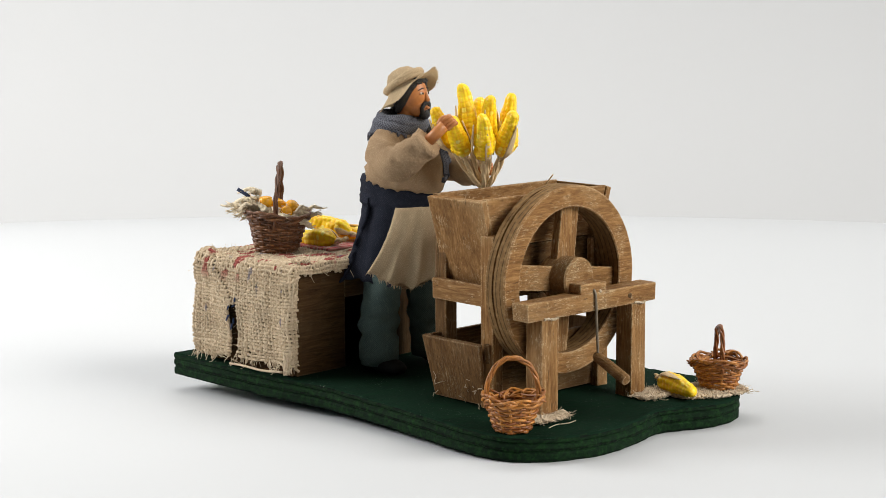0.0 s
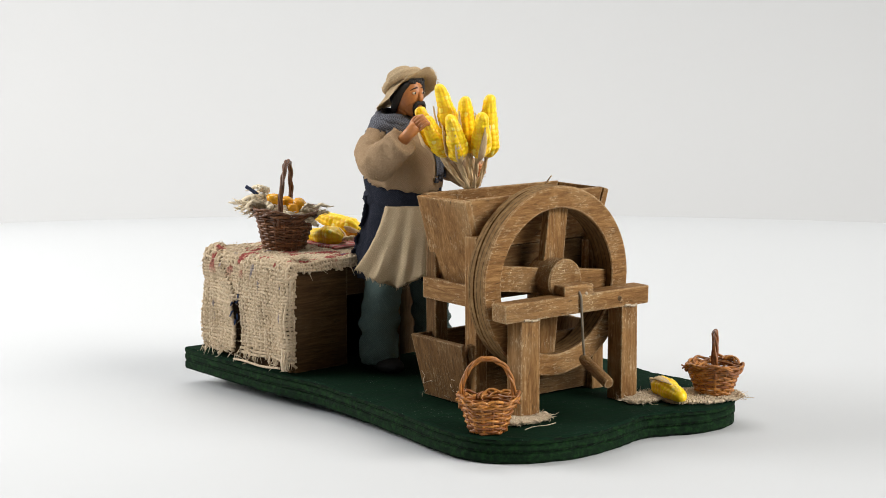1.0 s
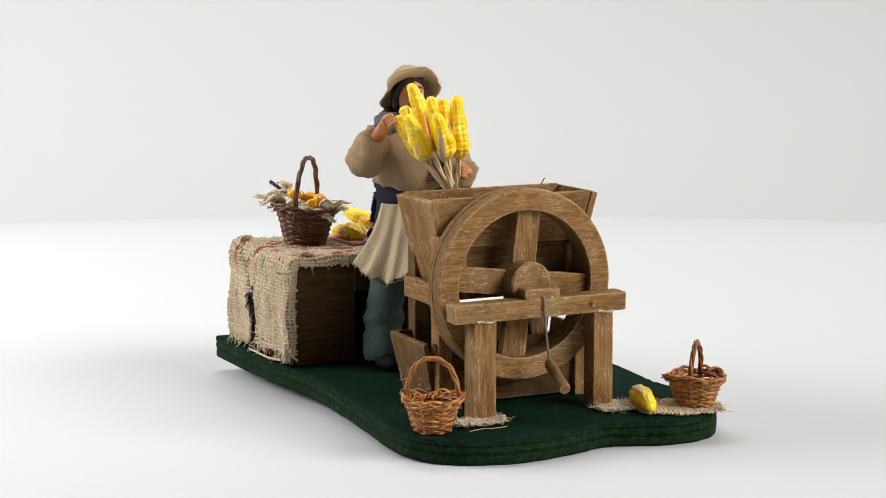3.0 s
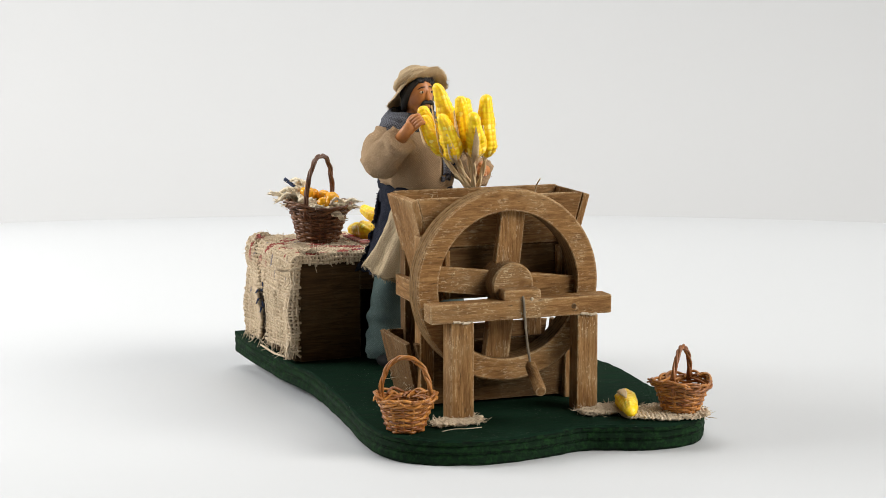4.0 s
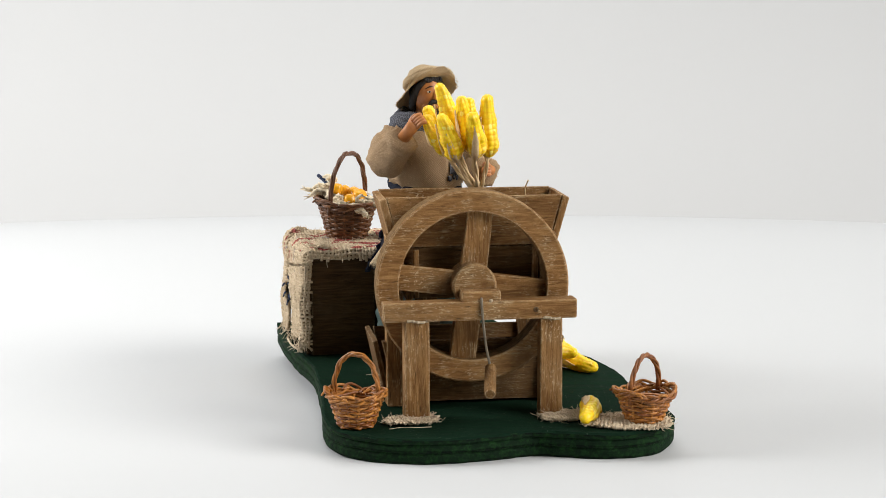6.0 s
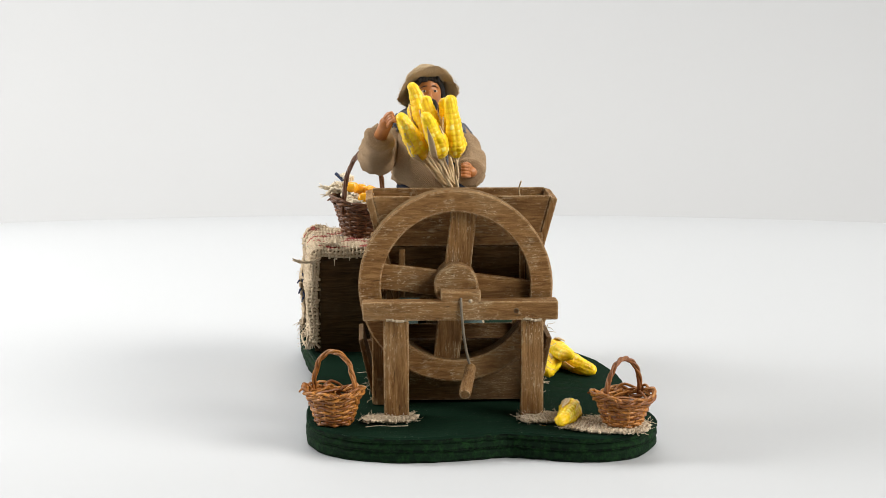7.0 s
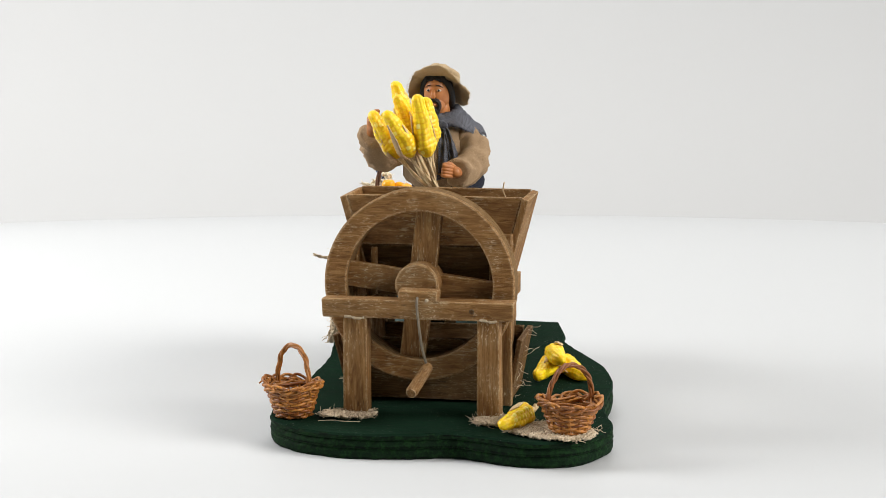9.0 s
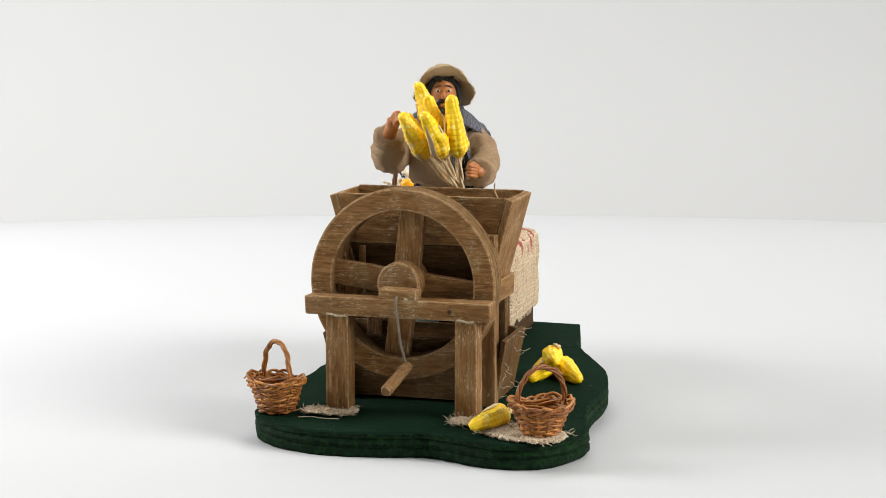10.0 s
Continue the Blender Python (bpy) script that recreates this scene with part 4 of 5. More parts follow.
# bunch of ears that the doll holds; it swings with the doll
def build_bunch():
    m = Matrix.Translation(DOLL)
    bunch = new("corn_bunch")
    bunch.matrix_world = m
    tagged(bunch, "bunch of yellow corn ears on straw stems held by the doll", "corn")
    foot = Vector((0.0119, -0.0300, 0.0770))
    ears = [((0.0020, -0.0330, 0.0985), (-0.0054, -0.0373, 0.1232), 40), ((0.0085, -0.0385, 0.0950), (0.0029, -0.0449, 0.1186), 160),
            ((0.0150, -0.0395, 0.0935), (0.0142, -0.0465, 0.1189), -60), ((0.0020, -0.0425, 0.0925), (-0.0056, -0.0514, 0.1118), -10),
            ((0.0090, -0.0435, 0.0935), (0.0074, -0.0563, 0.1128), 20), ((-0.0010, -0.0330, 0.0930), (-0.0098, -0.0375, 0.1108), 90),
            ((0.0090, -0.0310, 0.0960), (0.0075, -0.0330, 0.1170), 120), ((-0.0030, -0.0280, 0.0960), (-0.0090, -0.0230, 0.1130), 200)]
    for k, (b, t, spin) in enumerate(ears):
        L = (Vector(t) - Vector(b)).length
        ear = new("corn_ear", COBS[k % 3])
        ear.parent = bunch
        ear.matrix_basis = aim(b, t, spin) @ Matrix.Diagonal((1.0, 1.0, L / 0.025, 1.0))
        add_husks(ear, k, (0.5 + k, 3.4 + k * 0.7), (0.86, 0.74), 0.36)
        b = Vector(b)
        mid = b.lerp(foot, 0.5) + Vector((0, 0, -0.0012))
        part("stem", stem_bm([b + (Vector(b) - Vector(t)).normalized() * -0.001, mid, foot + 0.0012 * Vector((math.cos(k * 0.9), math.sin(k * 0.9), 0))], 0.00062), RAFFIA, bunch, "twisted straw stem")
    return bunch


BUNCH = build_bunch()


def loose_ear(base, tip, seed, label, spin=0.0, stem=0.006, angles=(1.2, 4.0), reach=(0.7, 0.5)):
    L = (Vector(tip) - Vector(base)).length
    ob = thing("corn_ear", aim(base, tip, spin), label, "corn", "loose corn ears", COBS[seed % 3])
    add_husks(ob, seed, angles, reach)
    if stem:
        part("stem", stem_bm([(0, 0, 0.001), (0.0004, 0, -stem * 0.5), (0.0012, 0.0006, -stem)], 0.0007), RAFFIA, ob, "twisted straw stem")
    return ob


R0 = 0.0042
g = deck(-0.085) + 0.0012
loose_ear((0.0450, -0.0710, g + R0 - 0.0012), (0.0400, -0.0925, g + R0 - 0.0017), 0, "single yellow corn ear lying on the burlap scrap", 35, 0.004)
g = deck(0.0)
loose_ear((0.0360, 0.0070, g + R0), (0.0362, -0.0120, g + R0 - 0.0008), 1, "yellow corn ear lying on the green board", 10, 0.003)
loose_ear((0.0400, 0.0080, g + R0), (0.0535, -0.0110, g + R0 - 0.0008), 2, "yellow corn ear lying on the green board", 120, 0.003)
loose_ear((0.0372, 0.0080, g + 0.0086), (0.0436, -0.0100, g + 0.0098), 0, "yellow corn ear lying across two others", 200, 0.006)
g = deck(0.06) + CH + 0.0042
loose_ear((-0.0249, 0.0550, g + R0 - 0.0006), (-0.0300, 0.0765, g + R0 - 0.0008), 1, "yellow corn ear lying on the red cloth", 60, 0.006, (1.2, 4.0), (0.35, 0.3))
loose_ear((-0.0135, 0.0605, g + R0 + 0.0008), (-0.0236, 0.0805, g + R0 + 0.0078), 2, "yellow corn ear propped up across another", 140, 0.006, (1.2, 4.0), (0.35, 0.3))
loose_ear((-0.0090, 0.0570, g + R0 - 0.0006), (-0.0080, 0.0790, g + R0 - 0.0006), 0, "yellow corn ear lying on the red cloth", 250, 0.004, (1.2, 4.0), (0.9, 0.9))


# ---- small textiles ----
def scrap(centre, rx, ry, turn, label, seed):
    rng = random.Random(seed)
    bm = bmesh.new()
    for axis in (0, 1):
        n = int((ry if axis == 0 else rx) * 2 / 0.0015)
        for i in range(n + 1):
            c = -1 + 2 * i / n
            half = math.sqrt(max(0.05, 1 - abs(c) ** 2.6)) * rng.uniform(0.82, 1.12)
            pts = []
            for k in range(25):
                s = -half + 2 * half * k / 24
                x, y = (s * rx, c * ry) if axis == 0 else (c * rx, s * ry)
                z = 0.0009 + 0.0004 * math.cos(math.pi * (k + i)) * (1 if axis == 0 else -1) + 0.0005 * noise.noise(Vector((x * 150, y * 150, seed)))
                pts.append(Vector((x, y, max(z, 0.0004))) + 0.0006 * noise.noise_vector(Vector((x * 200, y * 200, seed + axis))) * Vector((1, 1, 0)).length * 0.5)
            for q in pts:
                q.z = max(q.z, 0.0005)
            tube(bm, pts, 0.00062, 5)
    for k in range(620):
        x, y = rx * rng.uniform(-0.95, 0.95), ry * rng.uniform(-0.85, 0.85)
        a = rng.uniform(0, 6.28)
        p = Vector((x, y, 0.0010))
        d = Vector((math.cos(a), math.sin(a), rng.uniform(-0.05, 0.30)))
        L = rng.uniform(0.0015, 0.0045)
        pts = [p + d * L * e + 0.0022 * e * noise.noise_vector(p * 700 + d * e * 3) for e in (0, 0.25, 0.5, 0.75, 1)]
        for q in pts:
            q.z = max(q.z, 0.0003)
        tube(bm, pts, [0.00016, 0.00015, 0.00013, 0.0001, 0.00005], 4)
    for k in range(70):
        w = rng.uniform(0, 6.28)
        p = Vector((rx * 0.92 * math.cos(w), ry * 0.92 * math.sin(w), 0.0009))
        d = Vector((math.cos(w) + rng.uniform(-0.5, 0.5), math.sin(w) + rng.uniform(-0.5, 0.5), rng.uniform(0, 0.25))).normalized()
        L = rng.uniform(0.0010, 0.0030)
        tube(bm, [p, p + d * L * 0.5 + Vector((0, 0, 0.0004)) + 0.0006 * noise.noise_vector(p * 800), p + d * L], [0.00055, 0.00046, 0.0002], 5)
    thing("burlap_scrap", pose(*centre, deck(centre[1]), 1.8, 0, turn), label, "cloth scrap", "frayed burlap scraps", mesh_of(bm, "burlap_scrap", JUTE))


scrap((-0.0245, -0.0800), 0.0095, 0.0045, 12, "frayed natural burlap scrap under the mill leg", 1)
scrap((0.0565, -0.0865), 0.0165, 0.0100, -12, "frayed natural burlap scrap under basket and corn", 2)
scrap((0.0350, -0.0770), 0.0095, 0.0055, 15, "frayed natural burlap scrap at the mill leg", 3)


def build_red_cloth():
    bm = bmesh.new()
    rng = random.Random(5)
    for i in range(24):
        y = -0.012 + 0.0010 * i
        pts = [Vector((x, y + 0.0008 * noise.noise(Vector((x * 120, i, 0))), 0.0006 + 0.0007 * abs(noise.noise(Vector((x * 160, y * 160, 2)))))) for x in [-0.017 + 0.0015 * k for k in range(24)]]
        tube(bm, pts, 0.0006, 5)
    loft(bm, [[Vector((x, y, z)) for x, z in ((-0.0168, 0.0003), (0.0168, 0.0003), (0.0168, 0.0008), (-0.0168, 0.0008))] for y in (-0.0122, 0.0, 0.0112)])
    thing("red_cloth", pose(-0.0170, 0.0650, deck(0.064) + CH + 0.0040, 0, 0, 8), "small red and white striped cloth under the corn", "cloth", mesh=mesh_of(bm, "red_cloth", RED))


build_red_cloth()


def stray_fibres():
    """Glue threads and fuzz along the mill's tray and on the board."""
    rng = random.Random(21)
    place = pose(0.0004, -0.036, 0.0, 0, 0, 5.0)
    bm = bmesh.new()
    for k in range(26):
        q, right = rng.random() * (1.0 if k < 16 else 0.3), k < 16
        base = place @ Vector((0.0307 + 0.0045 * q if right else -0.0352 - 0.0055 * q, rng.uniform(-0.014, 0.012), 0.0015 + 0.0245 * q))
        d = Vector((rng.uniform(0.1, 0.7) * (1 if right else -1), rng.uniform(-0.8, 0.5), rng.uniform(-0.4, 0.6))).normalized()
        L = rng.uniform(0.002, 0.006)
        tube(bm, [base + d * L * q + 0.0014 * noise.noise_vector(base * 400 + Vector((q * 3, k, 0))) for q in (0, 0.3, 0.6, 1)], [0.00016, 0.00014, 0.00012, 0.00008], 4)
    ob = thing("jute_fuzz", Matrix.Identity(4), "loose pale jute fibres clinging to the mill", "fibre", mesh=mesh_of(bm, "jute_fuzz", JUTE))
    tagged(ob, kind="stuff")
    bm = tube(bmesh.new(), smooth_path([(-0.0330, -0.0905, 0.0004), (-0.0280, -0.0890, 0.0006), (-0.0230, -0.0905, 0.0008), (-0.0170, -0.0880, 0.0004)], 6), 0.00015, 5)
    thing("glue_thread", pose(0, 0, deck(-0.09)), "dried pale glue thread on the green board", "thread", mesh=mesh_of(bm, "glue_thread", JUTE))
    bm = tube(bmesh.new(), smooth_path([(0.0240, -0.0230, 0.0780), (0.0235, -0.0260, 0.0815), (0.0245, -0.0285, 0.0850)], 5), 0.0003, 5)
    thing("straw_stalk", Matrix.Identity(4), "thin dry straw stalk in the hopper", "straw", mesh=mesh_of(bm, "straw_stalk", RAFFIA))


stray_fibres()


# ---- the doll ----
FACE = pose(-0.0105, -0.0030, 0, 0, 0, 20.0)


def ball(bm, c, r, slot, seg=20, m=None):
    got = bmesh.ops.create_uvsphere(bm, u_segments=seg, v_segments=max(8, seg * 2 // 3), radius=1.0)
    fs = set()
    for v in got["verts"]:
        v.co = Vector((v.co.x * r[0], v.co.y * r[1], v.co.z * r[2]))
        if m is not None:
            v.co = m @ v.co
        v.co += Vector(c)
        fs.update(v.link_faces)
    for f in fs:
        f.material_index = slot
        f.smooth = True


def build_doll():
    z0 = deck(0.02)
    mats = [TROUSER, SHOE, WOOD_STAIN_SHADE["z"]]
    bm = bmesh.new()
    # standing legs in loose trousers
    for x, y in ((-0.0226, -0.0015), (0.0058, 0.0005)):
        rings = []
        for i in range(40):
            f = i / 39
            z = z0 + 0.003 + f * 0.047
            # a turned-up cuff, a crumpled shin and a straight knee
            r = 0.0076 + 0.0008 * f + (0.0006 if 0.03 < f < 0.24 else 0.0)
            crumple = math.exp(-((f - 0.36) / 0.16) ** 2)
            inward = 0.0075 * f * f * (1 if x < 0 else -0.6)
            ring = oval(x + inward, y + 0.0030 * f, z, r, r * 1.04, 36, 0.016, 3, f * 4 + x * 300)
            for k, p in enumerate(ring):
                out = Vector((p.x - x - inward, p.y - y, 0)).normalized()
                fold = math.sin(z * 900 + 3.5 * noise.noise(Vector((p.x * 90, p.y * 90, z * 60))))
                ring[k] = p + out * (0.0007 * crumple * fold + 0.0012 * noise.noise(p * 120) + 0.0004 * noise.noise(p * 330))
            rings.append(ring)
        loft(bm, rings, 0)
        ball(bm, (x + 0.0004, y - 0.0056, z0 + 0.0028), (0.0054, 0.0100, 0.0034), 1)
    tube(bm, [(-0.0085, 0.0065, z0), (-0.0085, 0.0065, z0 + 0.045)], 0.0009, 10, False, 2)
    doll = thing("doll", Matrix.Translation(DOLL), "clay farmer doll with hat, scarf and apron by the mill", "doll", mesh=mesh_of(bm, "doll", mats))

    S, N, A, C, K, H, T, E, B = range(9)
    mats = [SHIRT, NAVY, APRON, SCARF, SKIN, HAIR, HAT, EYE, BLUE]
    bm = bmesh.new()
    WC = Vector((0.0034, 0.0034, 0.0))

    def polar(phi, r, z, c=WC, rx=0.90, ry=1.06):
        """Point at an angle in degrees from the front of the body."""
        a = math.radians(phi)
        return Vector((c.x + r * rx * math.sin(a), c.y - r * ry * math.cos(a), z))

    def near(phi, mid, wide):
        d = (phi - mid + 180) % 360 - 180
        return math.exp(-(d / wide) ** 2)

    # skirt-like wrap that flares into a loose tail at the back
    rings = []
    for i in range(22):
        f = 1 - i / 21
        ring = []
        for k in range(96):
            phi = 360 * k / 96
            flare = 0.0070 * f * f * near(phi, -135, 26)
            fold = 0.0011 * f * math.sin(math.radians(phi) * 11 + 2 * f) + 0.0009 * (0.3 + f) * noise.noise(Vector((math.radians(phi) * 2.2, f * 2.5, 4)))
            hem = f ** 3 * (0.0016 * math.sin(math.radians(phi) * 4 + 1) + 0.0006 * math.sin(math.radians(phi) * 23) + 0.0022 * near(phi, -135, 20))
            ring.append(polar(phi, 0.0146 + 0.0042 * f + flare + fold, 0.0790 - 0.0385 * f - hem))
        rings.append(ring)
    loft(bm, rings, N)
    # open edge of the wrap with a fringe
    for k in range(60):
        f = k / 59
        p = polar(-112 - 16 * f + 4 * math.sin(f * 9), 0.0162 + 0.0084 * f * f + 0.0020 * f, 0.0745 - 0.0350 * f)
        d = polar(-96, 1.0, 0, Vector((0, 0, 0))).normalized() * 0.0016 + Vector((0, 0, -0.0004))
        tube(bm, [p - d * 0.4, p + d * 0.5, p + d + 0.0006 * noise.noise_vector(p * 900)], [0.00026, 0.00022, 0.0001], 4, False, N)
    # sash: two wound folds
    rings = []
    for z, r in ((0.0700, 0.0140), (0.0704, 0.0158), (0.0722, 0.0165), (0.0744, 0.0163), (0.0756, 0.0159), (0.0764, 0.0164), (0.0786, 0.0166), (0.0812, 0.0164), (0.0832, 0.0156), (0.0840, 0.0130)):
        rings.append([polar(360 * k / 64, r + 0.0005 * math.sin(k * 0.49 + z * 700), z - 0.0010 * math.cos(math.radians(360 * k / 64)) + 0.0006 * math.sin(k * 0.3)) for k in range(64)])
    loft(bm, rings, N)
    # apron: gathered gauze sheet over the front, flaring to one side with a ragged hem
    hem_at = ((-86, 0.0450), (-66, 0.0408), (-46, 0.0390), (-30, 0.0420), (-12, 0.0478), (4, 0.0452), (20, 0.0425), (48, 0.0450))

    def hem_z(phi):
        for (a, za), (b, zb) in zip(hem_at, hem_at[1:]):
            if phi <= b:
                e = max(0.0, (phi - a) / (b - a))
                return za + (zb - za) * e * e * (3 - 2 * e)
        return hem_at[-1][1]

    def apron_point(q, f, d):
        lo, hi = -66 - 22 * f, 44 + 4 * f
        phi = lo + (hi - lo) * q
        z1 = hem_z(phi) + 0.0007 * math.sin(q * 61) + 0.0005 * math.sin(q * 147)
        z = 0.0716 + (z1 - 0.0716) * f
        out = 0.0178 + 0.0040 * f + 0.0052 * f * f * near(phi, -86, 26)
        pleat = (0.3 + f) * (0.0007 * math.sin(q * 36 + 1.6 * f + 1.2 * math.sin(5 * q)) + 0.0010 * math.sin(q * 15 + 1.0))
        return polar(phi, out + pleat + d, z)

    cols = 90
    rings = []
    for i in range(26):
        f = i / 25
        rings.append([apron_point(k / (cols - 1), f, 0.0003) for k in range(cols)] + [apron_point(k / (cols - 1), f, -0.0002) for k in reversed(range(cols))])
    loft(bm, rings, A)
    for k in range(120):
        p = apron_point(k / 119, 0.985, 0.0001)
        d = Vector((0.0004 * math.sin(k * 7.3), 0.0004 * math.cos(k * 4.1), -0.0010 - 0.0008 * abs(math.sin(k * 3.7))))
        tube(bm, [p, p + d * 0.6, p + d], [0.00014, 0.00012, 0.00006], 4, False, A)
    # shirt body: leans forward and blouses over the sash, lower in front
    rings = []
    for z, rx, ry, cx, cy, dip in ((0.0812, 0.0130, 0.0140, 0.0030, 0.0030, 0.0), (0.0800, 0.0144, 0.0152, 0.0024, 0.0014, 0.0026), (0.0806, 0.0152, 0.0162, 0.0022, 0.0010, 0.0028), (0.0826, 0.0155, 0.0163, 0.0020, 0.0006, 0.0024),
                                   (0.0856, 0.0154, 0.0158, 0.0016, 0.0, 0.0014), (0.0896, 0.0153, 0.0152, 0.0010, -0.0010, 0.0004), (0.0940, 0.0147, 0.0134, 0.0006, -0.0006, 0.0),
                                   (0.0985, 0.0138, 0.0114, 0.0002, 0.0, 0.0), (0.1018, 0.0124, 0.0095, 0.0, 0.0, 0.0), (0.1045, 0.0085, 0.0070, 0.0, 0.0, 0.0), (0.1060, 0.0050, 0.0050, 0.0, 0.0, 0.0)):
        ring = oval(cx, cy, z, rx, ry, 72, 0.012, 8, z * 420)
        for p in ring:
            p.z += dip * (p.y - cy) / ry
        rings.append(ring)
    loft(bm, rings, S)

    def sleeve(pts, radii, cuff):
        path = smooth_path(pts, 7)
        m = len(path)
        rr = []
        for i in range(m):
            f = i / (m - 1) * (len(radii) - 1)
            a = int(min(f, len(radii) - 2))
            r = radii[a] + (radii[a + 1] - radii[a]) * (f - a)
            rr.append(r)
        for i in range(m):
            f = i / (m - 1)
            rr[i] += 0.0005 * math.sin(f * 26) * math.exp(-((f - 0.5) / 0.22) ** 2)
        tube(bm, path, rr, 28, False, S)
        d = (path[-1] - path[-2]).normalized()
        tube(bm, [path[-1] - d * 0.0022, path[-1] - d * 0.0016, path[-1] + d * 0.0004, path[-1] + d * 0.0009], [cuff * 0.95, cuff * 1.06, cuff * 1.05, cuff * 0.86], 28, False, S)
        for k in range(26):
            a = Vector((math.sin(k * 2.4), math.cos(k * 2.4), math.sin(k * 1.1)))
            a = (a - d * a.dot(d)).normalized() * cuff
            p = path[-1] + d * 0.0006 + a
            tube(bm, [p, p + d * 0.0003 + a * 0.02, p + d * 0.0006 + a * 0.04], [0.0001, 0.00008, 0.00004], 4, False, S)

    # raised arm and the arm that holds the bunch
    sleeve([(-0.0105, 0.0005, 0.0985), (-0.0160, -0.0025, 0.0940), (-0.0200, -0.0100, 0.0905), (-0.0205, -0.0185, 0.0942), (-0.0192, -0.0258, 0.1000)], [0.0062, 0.0070, 0.0070, 0.0062, 0.0053], 0.0056)
    sleeve([(0.0110, 0.0005, 0.0978), (0.0158, -0.0015, 0.0940), (0.0184, -0.0085, 0.0885), (0.0186, -0.0180, 0.0856), (0.0182, -0.0262, 0.0856)], [0.0060, 0.0065, 0.0063, 0.0056, 0.0049], 0.0053)

    def hand(wrist, palm, curl):
        w, p = Vector(wrist), Vector(palm)
        tube(bm, [w, w.lerp(p, 0.5), p], [0.0028, 0.0027, 0.0028], 14, False, K, True, 0.85)
        d = (p - w).normalized()
        s = d.cross(Vector((0, 0, 1))).normalized()
        up = s.cross(d)
        for k in range(4):
            o = p + up * (0.0017 - 0.00125 * k) + d * 0.0006
            c = Vector(curl)
            tube(bm, smooth_path([o - d * 0.001, o + d * 0.0013 + c * 0.0006, o + d * 0.0018 + c * 0.0022, o + d * 0.0004 + c * 0.0034], 4), [0.00088] * 9 + [0.0008] * 3 + [0.0006], 8, False, K)
        o = p + up * 0.0018 - d * 0.0008
        tube(bm, smooth_path([o - d * 0.001, o + up * 0.0010 + c * 0.0012 + d * 0.001, o + up * 0.0004 + c * 0.0034 + d * 0.0020], 4), [0.0011] * 6 + [0.0009] * 3, 8, False, K)

    hand((-0.0192, -0.0258, 0.1000), (-0.0164, -0.0326, 0.1072), (0.75, -0.3, 0.3))
    hand((0.0182, -0.0262, 0.0856), (0.0172, -0.0312, 0.0866), (-0.85, -0.35, 0.1))

    # kerchief over the shoulders, wider over the lowered arm, with a frayed edge
    def drape(phi, f):
        reach = 0.0132 + 0.0066 * near(phi, 98, 42) + 0.0014 * near(phi, 180, 50) + 0.0004 * near(phi, -100, 40) - 0.0030 * near(phi, 0, 40)
        drop = 0.0046 + 0.0040 * near(phi, 98, 45) + 0.0054 * near(phi, 180, 45) + 0.0012 * near(phi, -40, 40)
        r = 0.0058 + (reach - 0.0058) * f ** 0.8
        z = 0.1082 - drop * f ** 1.5 + 0.0007 * f * math.sin(math.radians(phi) * 6 + 3 * f) + 0.0012 * math.sin(f * 3.1) + 0.0006 * math.sin(f * 14 + math.radians(phi))
        return polar(phi, r, z, Vector((0.0002, 0.0006, 0)), 1.0, 0.92)

    loft(bm, [[drape(360 * k / 72, i / 12) for k in range(72)] for i in range(13)], C, True, True, False)
    loft(bm, [[drape(360 * k / 72, i / 12) - Vector((0, 0, 0.0007)) for k in range(72)] for i in (12, 9, 5)], C, True, False, False)
    for k in range(150):
        phi = 360 * k / 150
        p = drape(phi, 0.99)
        d = (drape(phi, 1.0) - drape(phi, 0.9)).normalized()
        tube(bm, [p, p + d * 0.0007, p + d * (0.0012 + 0.0006 * math.sin(k * 5.1)) + Vector((0, 0, -0.0005))], [0.0002, 0.00016, 0.00008], 4, False, C)
    # rolled neck, knot and two hanging ends
    for ph, rise, rad in ((0.0, 0.0, 0.0108), (1.4, 0.0020, 0.0088)):
        pts = [jog(Vector((rad * math.cos(w), 0.0002 + rad * 0.84 * math.sin(w), 0.1050 + 0.0018 * math.sin(w + 0.3) + rise)), 0.0008, 180) for w in (2 * math.pi * k / 48 for k in range(48))]
        tube(bm, pts, [0.0020 * (1 + 0.16 * math.sin(1.5 * k + ph)) for k in range(48)], 12, True, C)
    ball(bm, (0.0056, -0.0112, 0.1028), (0.0030, 0.0022, 0.0024), C, 16)
    for x0, x1, L, sw, y1 in ((0.0056, 0.0086, 0.0190, 0.0024, -0.0160), (0.0068, 0.0130, 0.0165, 0.0021, -0.0142)):
        rings = []
        for i in range(16):
            f = i / 15
            c = Vector((x0 + (x1 - x0) * f ** 0.6, -0.0112 + (y1 + 0.0112) * math.sin(f * 1.57), 0.1030 - L * f))
            rings.append([c + Vector((sw * (0.6 + 0.5 * f) * math.cos(w), 0.0009 * math.sin(w) + 0.0008 * math.sin(5 * math.cos(w) + f * 4), 0.0008 * math.sin(9 * math.cos(w)) * f)) for w in (2 * math.pi * k / 20 for k in range(20))])
        loft(bm, rings, C)
        for k in range(12):
            p = rings[-1][k]
            tube(bm, [p, p + Vector((0.0003 * math.sin(k), 0, -0.0010)), p + Vector((0.0006 * math.sin(k * 2), 0, -0.0020))], [0.00024, 0.0002, 0.0001], 4, False, C)

    # head, facing a little aside
    head = Matrix.Translation((0.0014, -0.0034, 0.1164)) @ pose(0, 0, 0, -3, 0, 5)
    HS = 0.86

    def hp(x, y, z):
        return head @ (Vector((x * 0.88, y, z)) * HS)

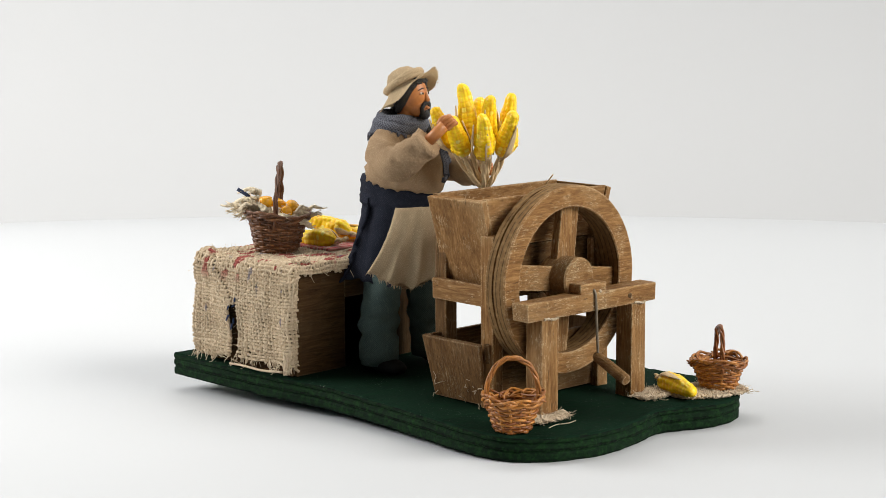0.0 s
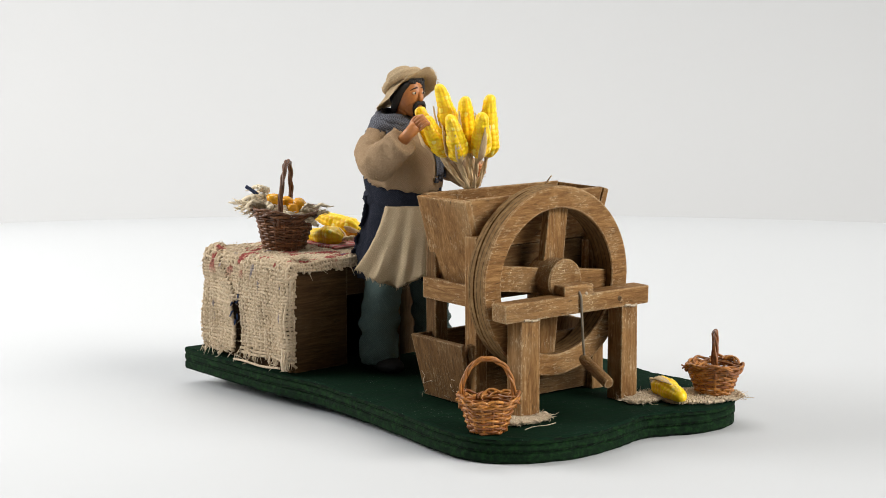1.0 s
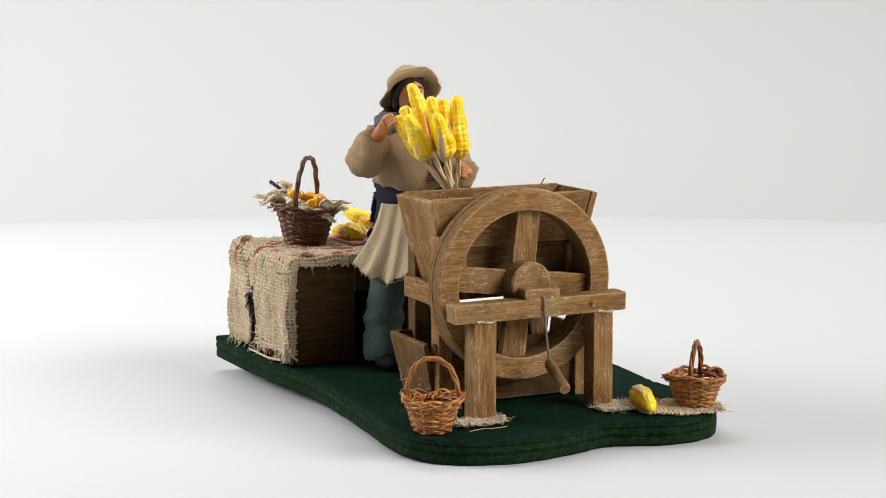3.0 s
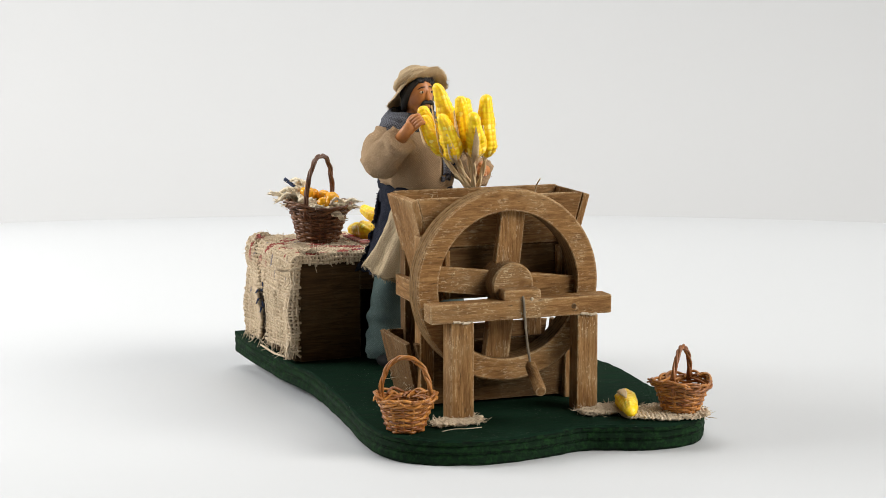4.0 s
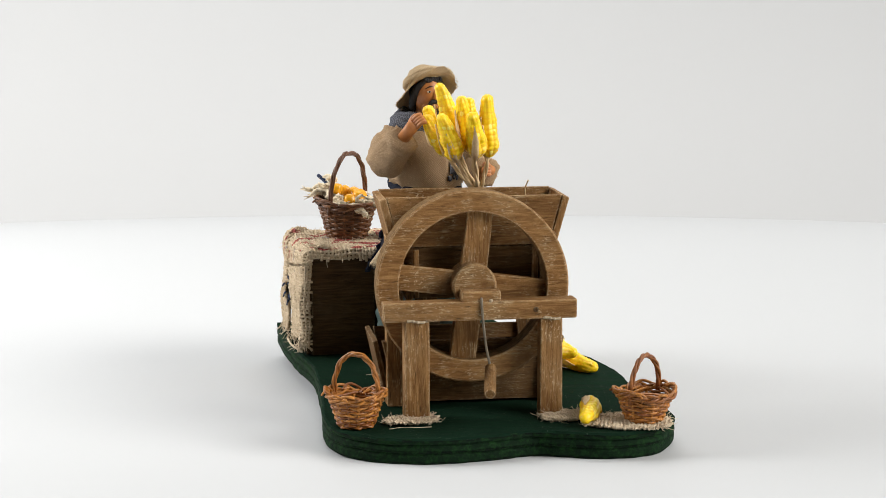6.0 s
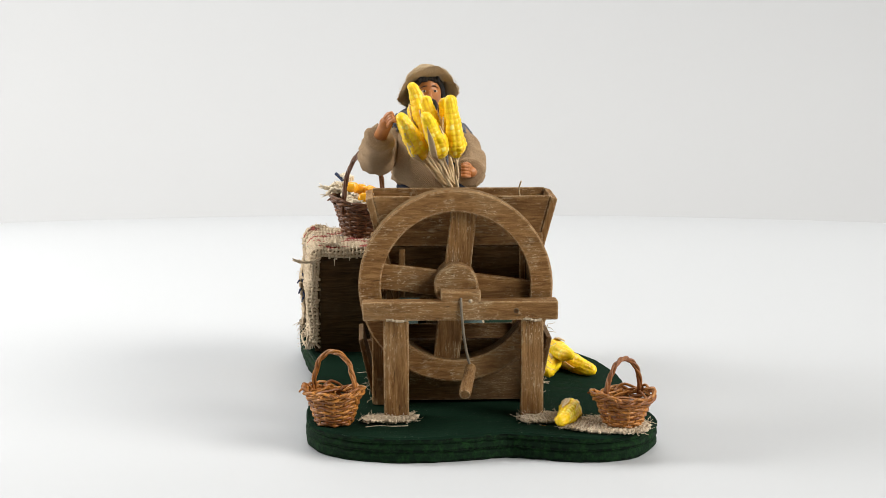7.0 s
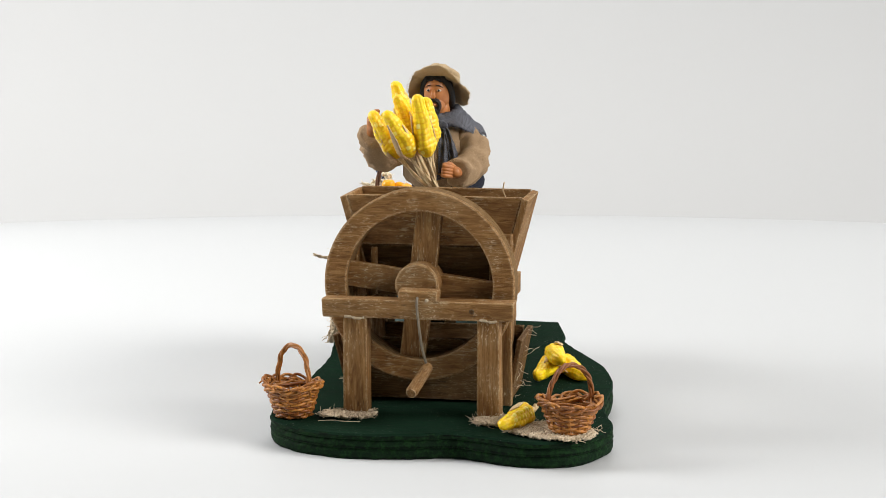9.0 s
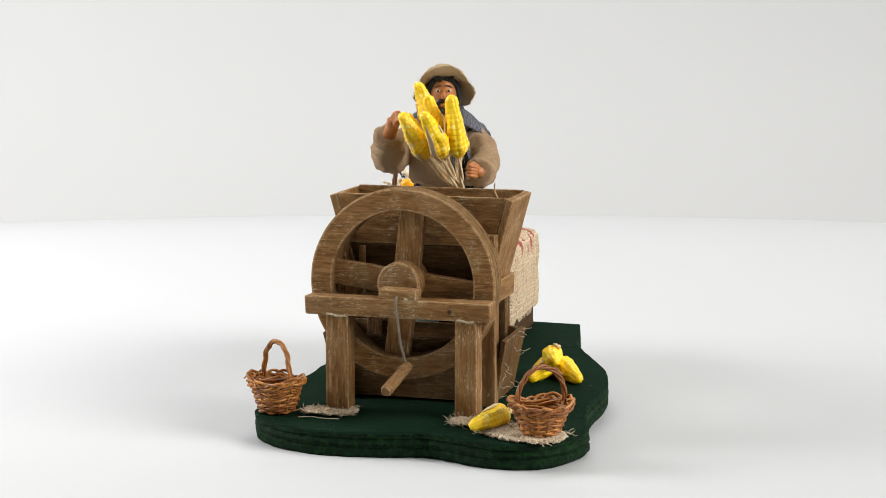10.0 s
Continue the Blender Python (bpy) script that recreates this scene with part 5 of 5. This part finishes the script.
    def hball(c, r, slot, seg):
        ball(bm, c, (r[0] * HS * 0.88, r[1] * HS, r[2] * HS), slot, seg, head.to_3x3())

    tube(bm, [(0.001, 0.0, 0.1035), (0.0018, -0.0015, 0.1090), hp(0, 0, -0.003)], [0.0044, 0.0042, 0.0046], 18, False, K)
    hball(hp(0, 0, 0.0008), (0.0076, 0.0086, 0.0098), K, 28)
    hball(hp(0, -0.0036, -0.0050), (0.0052, 0.0050, 0.0050), K, 20)
    tube(bm, [hp(0, -0.0078, 0.0020), hp(0, -0.0090, -0.0006), hp(0, -0.0093, -0.0016), hp(0, -0.0082, -0.0024)], [0.0006, 0.0009, 0.0011, 0.0008], 10, False, K)
    for s in (-1, 1):
        hball(hp(s * 0.0030, -0.0077, 0.0014), (0.0014, 0.0007, 0.00062), E, 12)
        hball(hp(s * 0.0030, -0.0084, 0.0014), (0.00056, 0.0004, 0.00056), H, 8)
        tube(bm, [hp(s * 0.0013, -0.0084, 0.0040), hp(s * 0.0032, -0.0081, 0.0038), hp(s * 0.0050, -0.0068, 0.0028)], [0.0002, 0.00026, 0.00012], 6, False, H)
        hball(hp(s * 0.0076, 0.0002, -0.0002), (0.0012, 0.0020, 0.0028), K, 12)
        # hair falling at the temples
        tube(bm, smooth_path([hp(s * 0.0048, -0.0056, 0.0066), hp(s * 0.0070, -0.0026, 0.0032), hp(s * 0.0076, 0.0012, -0.0026), hp(s * 0.0064, 0.0044, -0.0066)], 5), [0.0011 + 0.0007 * math.sin(k * 0.2) for k in range(16)], 10, False, H)
        # moustache into the beard
        tube(bm, smooth_path([hp(0.0, -0.0088, -0.0034), hp(s * 0.0022, -0.0086, -0.0036), hp(s * 0.0034, -0.0078, -0.0058), hp(s * 0.0026, -0.0076, -0.0082)], 5), [0.0009] * 12 + [0.0010] * 4, 8, False, H)
    hball(hp(0, -0.0072, -0.0088), (0.0034, 0.0026, 0.0024), H, 16)
    tube(bm, [hp(-0.0014, -0.0090, -0.0056), hp(0.0, -0.0094, -0.0055), hp(0.0014, -0.0090, -0.0056)], [0.0004, 0.0006, 0.0004], 8, False, K)
    hball(hp(0, 0.0030, 0.0014), (0.0080, 0.0074, 0.0088), H, 24)
    for k in range(7):
        x = -0.0048 + 0.0016 * k
        tube(bm, [hp(x * 0.9, -0.0050, 0.0080), hp(x * 1.05, -0.0070, 0.0066 - 0.0004 * (k % 3))], [0.0014, 0.0007], 8, False, H)

    # hat: soft crown and a wavy brim turned up at the front
    hat = head @ pose(0, 0.0022, 0.0045, -25, -3, 0) @ Matrix.Diagonal((HS * 0.89, HS, HS, 1))
    n = 72
    prof = [(0.0002, 0.0092), (0.0030, 0.0090), (0.0058, 0.0078), (0.0076, 0.0054), (0.0086, 0.0024), (0.0092, 0.0002), (0.0112, -0.0006), (0.0140, -0.0008), (0.0165, -0.0006), (0.0170, -0.0009),
            (0.0164, -0.0014), (0.0138, -0.0016), (0.0108, -0.0014), (0.0086, -0.0010), (0.0080, 0.0010)]
    rings = []
    for r, z in prof:
        ring = []
        for k in range(n):
            w = 2 * math.pi * k / n
            out = max(0.0, (r - 0.0090) / 0.0080)
            droop = -0.0052 * out * abs(math.cos(w)) ** 1.5 - 0.0035 * out * max(0.0, math.sin(w)) + 0.0022 * out * max(0.0, -math.sin(w)) + 0.0008 * out * math.sin(5 * w + 1)
            rr = r * (1 + 0.02 * math.sin(3 * w) + 0.018 * out * math.sin(23 * w) * (1 if r > 0.016 else 0))
            ring.append(hat @ Vector((rr * math.cos(w), rr * 1.03 * math.sin(w), z + droop)))
        rings.append(ring)
    loft(bm, rings, T, True, True, False)
    for tilt, z in ((3, 0.0014), (-4, 0.0026)):
        pts = [hat @ (pose(0, 0, z, tilt, tilt, 0) @ Vector((0.0092 * math.cos(w), 0.0095 * math.sin(w), 0.0006 * math.sin(2 * w)))) for w in (2 * math.pi * k / 48 for k in range(48))]
        tube(bm, pts, 0.0013, 8, True, T)
    for k in range(110):
        w = 2 * math.pi * k / 110
        p = hat @ Vector((0.0168 * math.cos(w), 0.0173 * math.sin(w), -0.0009 - 0.0052 * abs(math.cos(w)) ** 1.5 - 0.0035 * max(0.0, math.sin(w)) + 0.0022 * max(0.0, -math.sin(w)) + 0.0008 * math.sin(5 * w + 1)))
        d = (hat.to_3x3() @ Vector((math.cos(w), math.sin(w), -0.2 + 0.5 * math.sin(k * 3.3)))).normalized() * (0.0003 + 0.0006 * math.sin(k * 5.7) ** 2)
        tube(bm, [p - d * 0.4, p + d * 0.5, p + d + 0.0003 * noise.noise_vector(p * 2000)], [0.0001, 0.00008, 0.00005], 4, False, T)
    # creases in the cloth
    bm.normal_update()
    soft = {S: 0.0011, N: 0.0005, A: 0.0003, C: 0.0006, T: 0.0005}
    for v in bm.verts:
        big = v.link_faces and max(f.calc_area() for f in v.link_faces) > 2.2e-7
        k = soft.get(v.link_faces[0].material_index, 0.0) if big else 0.0
        if k:
            q = v.co * 150
            a = noise.noise(q + 0.8 * noise.noise_vector(q * 0.5))
            b = noise.noise(v.co * 420 + Vector((3, 1, 7)))
            v.co += v.normal * k * (1.1 - 2.2 * abs(a) ** 0.7 + 0.45 * b)
    bmesh.ops.transform(bm, matrix=FACE, verts=bm.verts)
    upper = part("upper_body", bm, mats, doll, "beige shirt, navy wrap, gauze apron, slate scarf and straw hat")
    return upper


UPPER = build_doll()


# ---- things that move ----
def motions():
    for ob, m in RIDERS:
        walk(ob, [(t, pose(0, 0, 0, 0, 0, a) @ m) for t, a in TURN])
    walk(UPPER, [(t, pose(0, 0, 0, 0, 0, s)) for t, s in SWING])
    walk(BUNCH, [(t, pose(0, 0, 0, 0, 0, a) @ Matrix.Translation(DOLL) @ pose(0, 0, 0, 0, 0, s)) for (t, a), (_, s) in zip(TURN, SWING)])


motions()
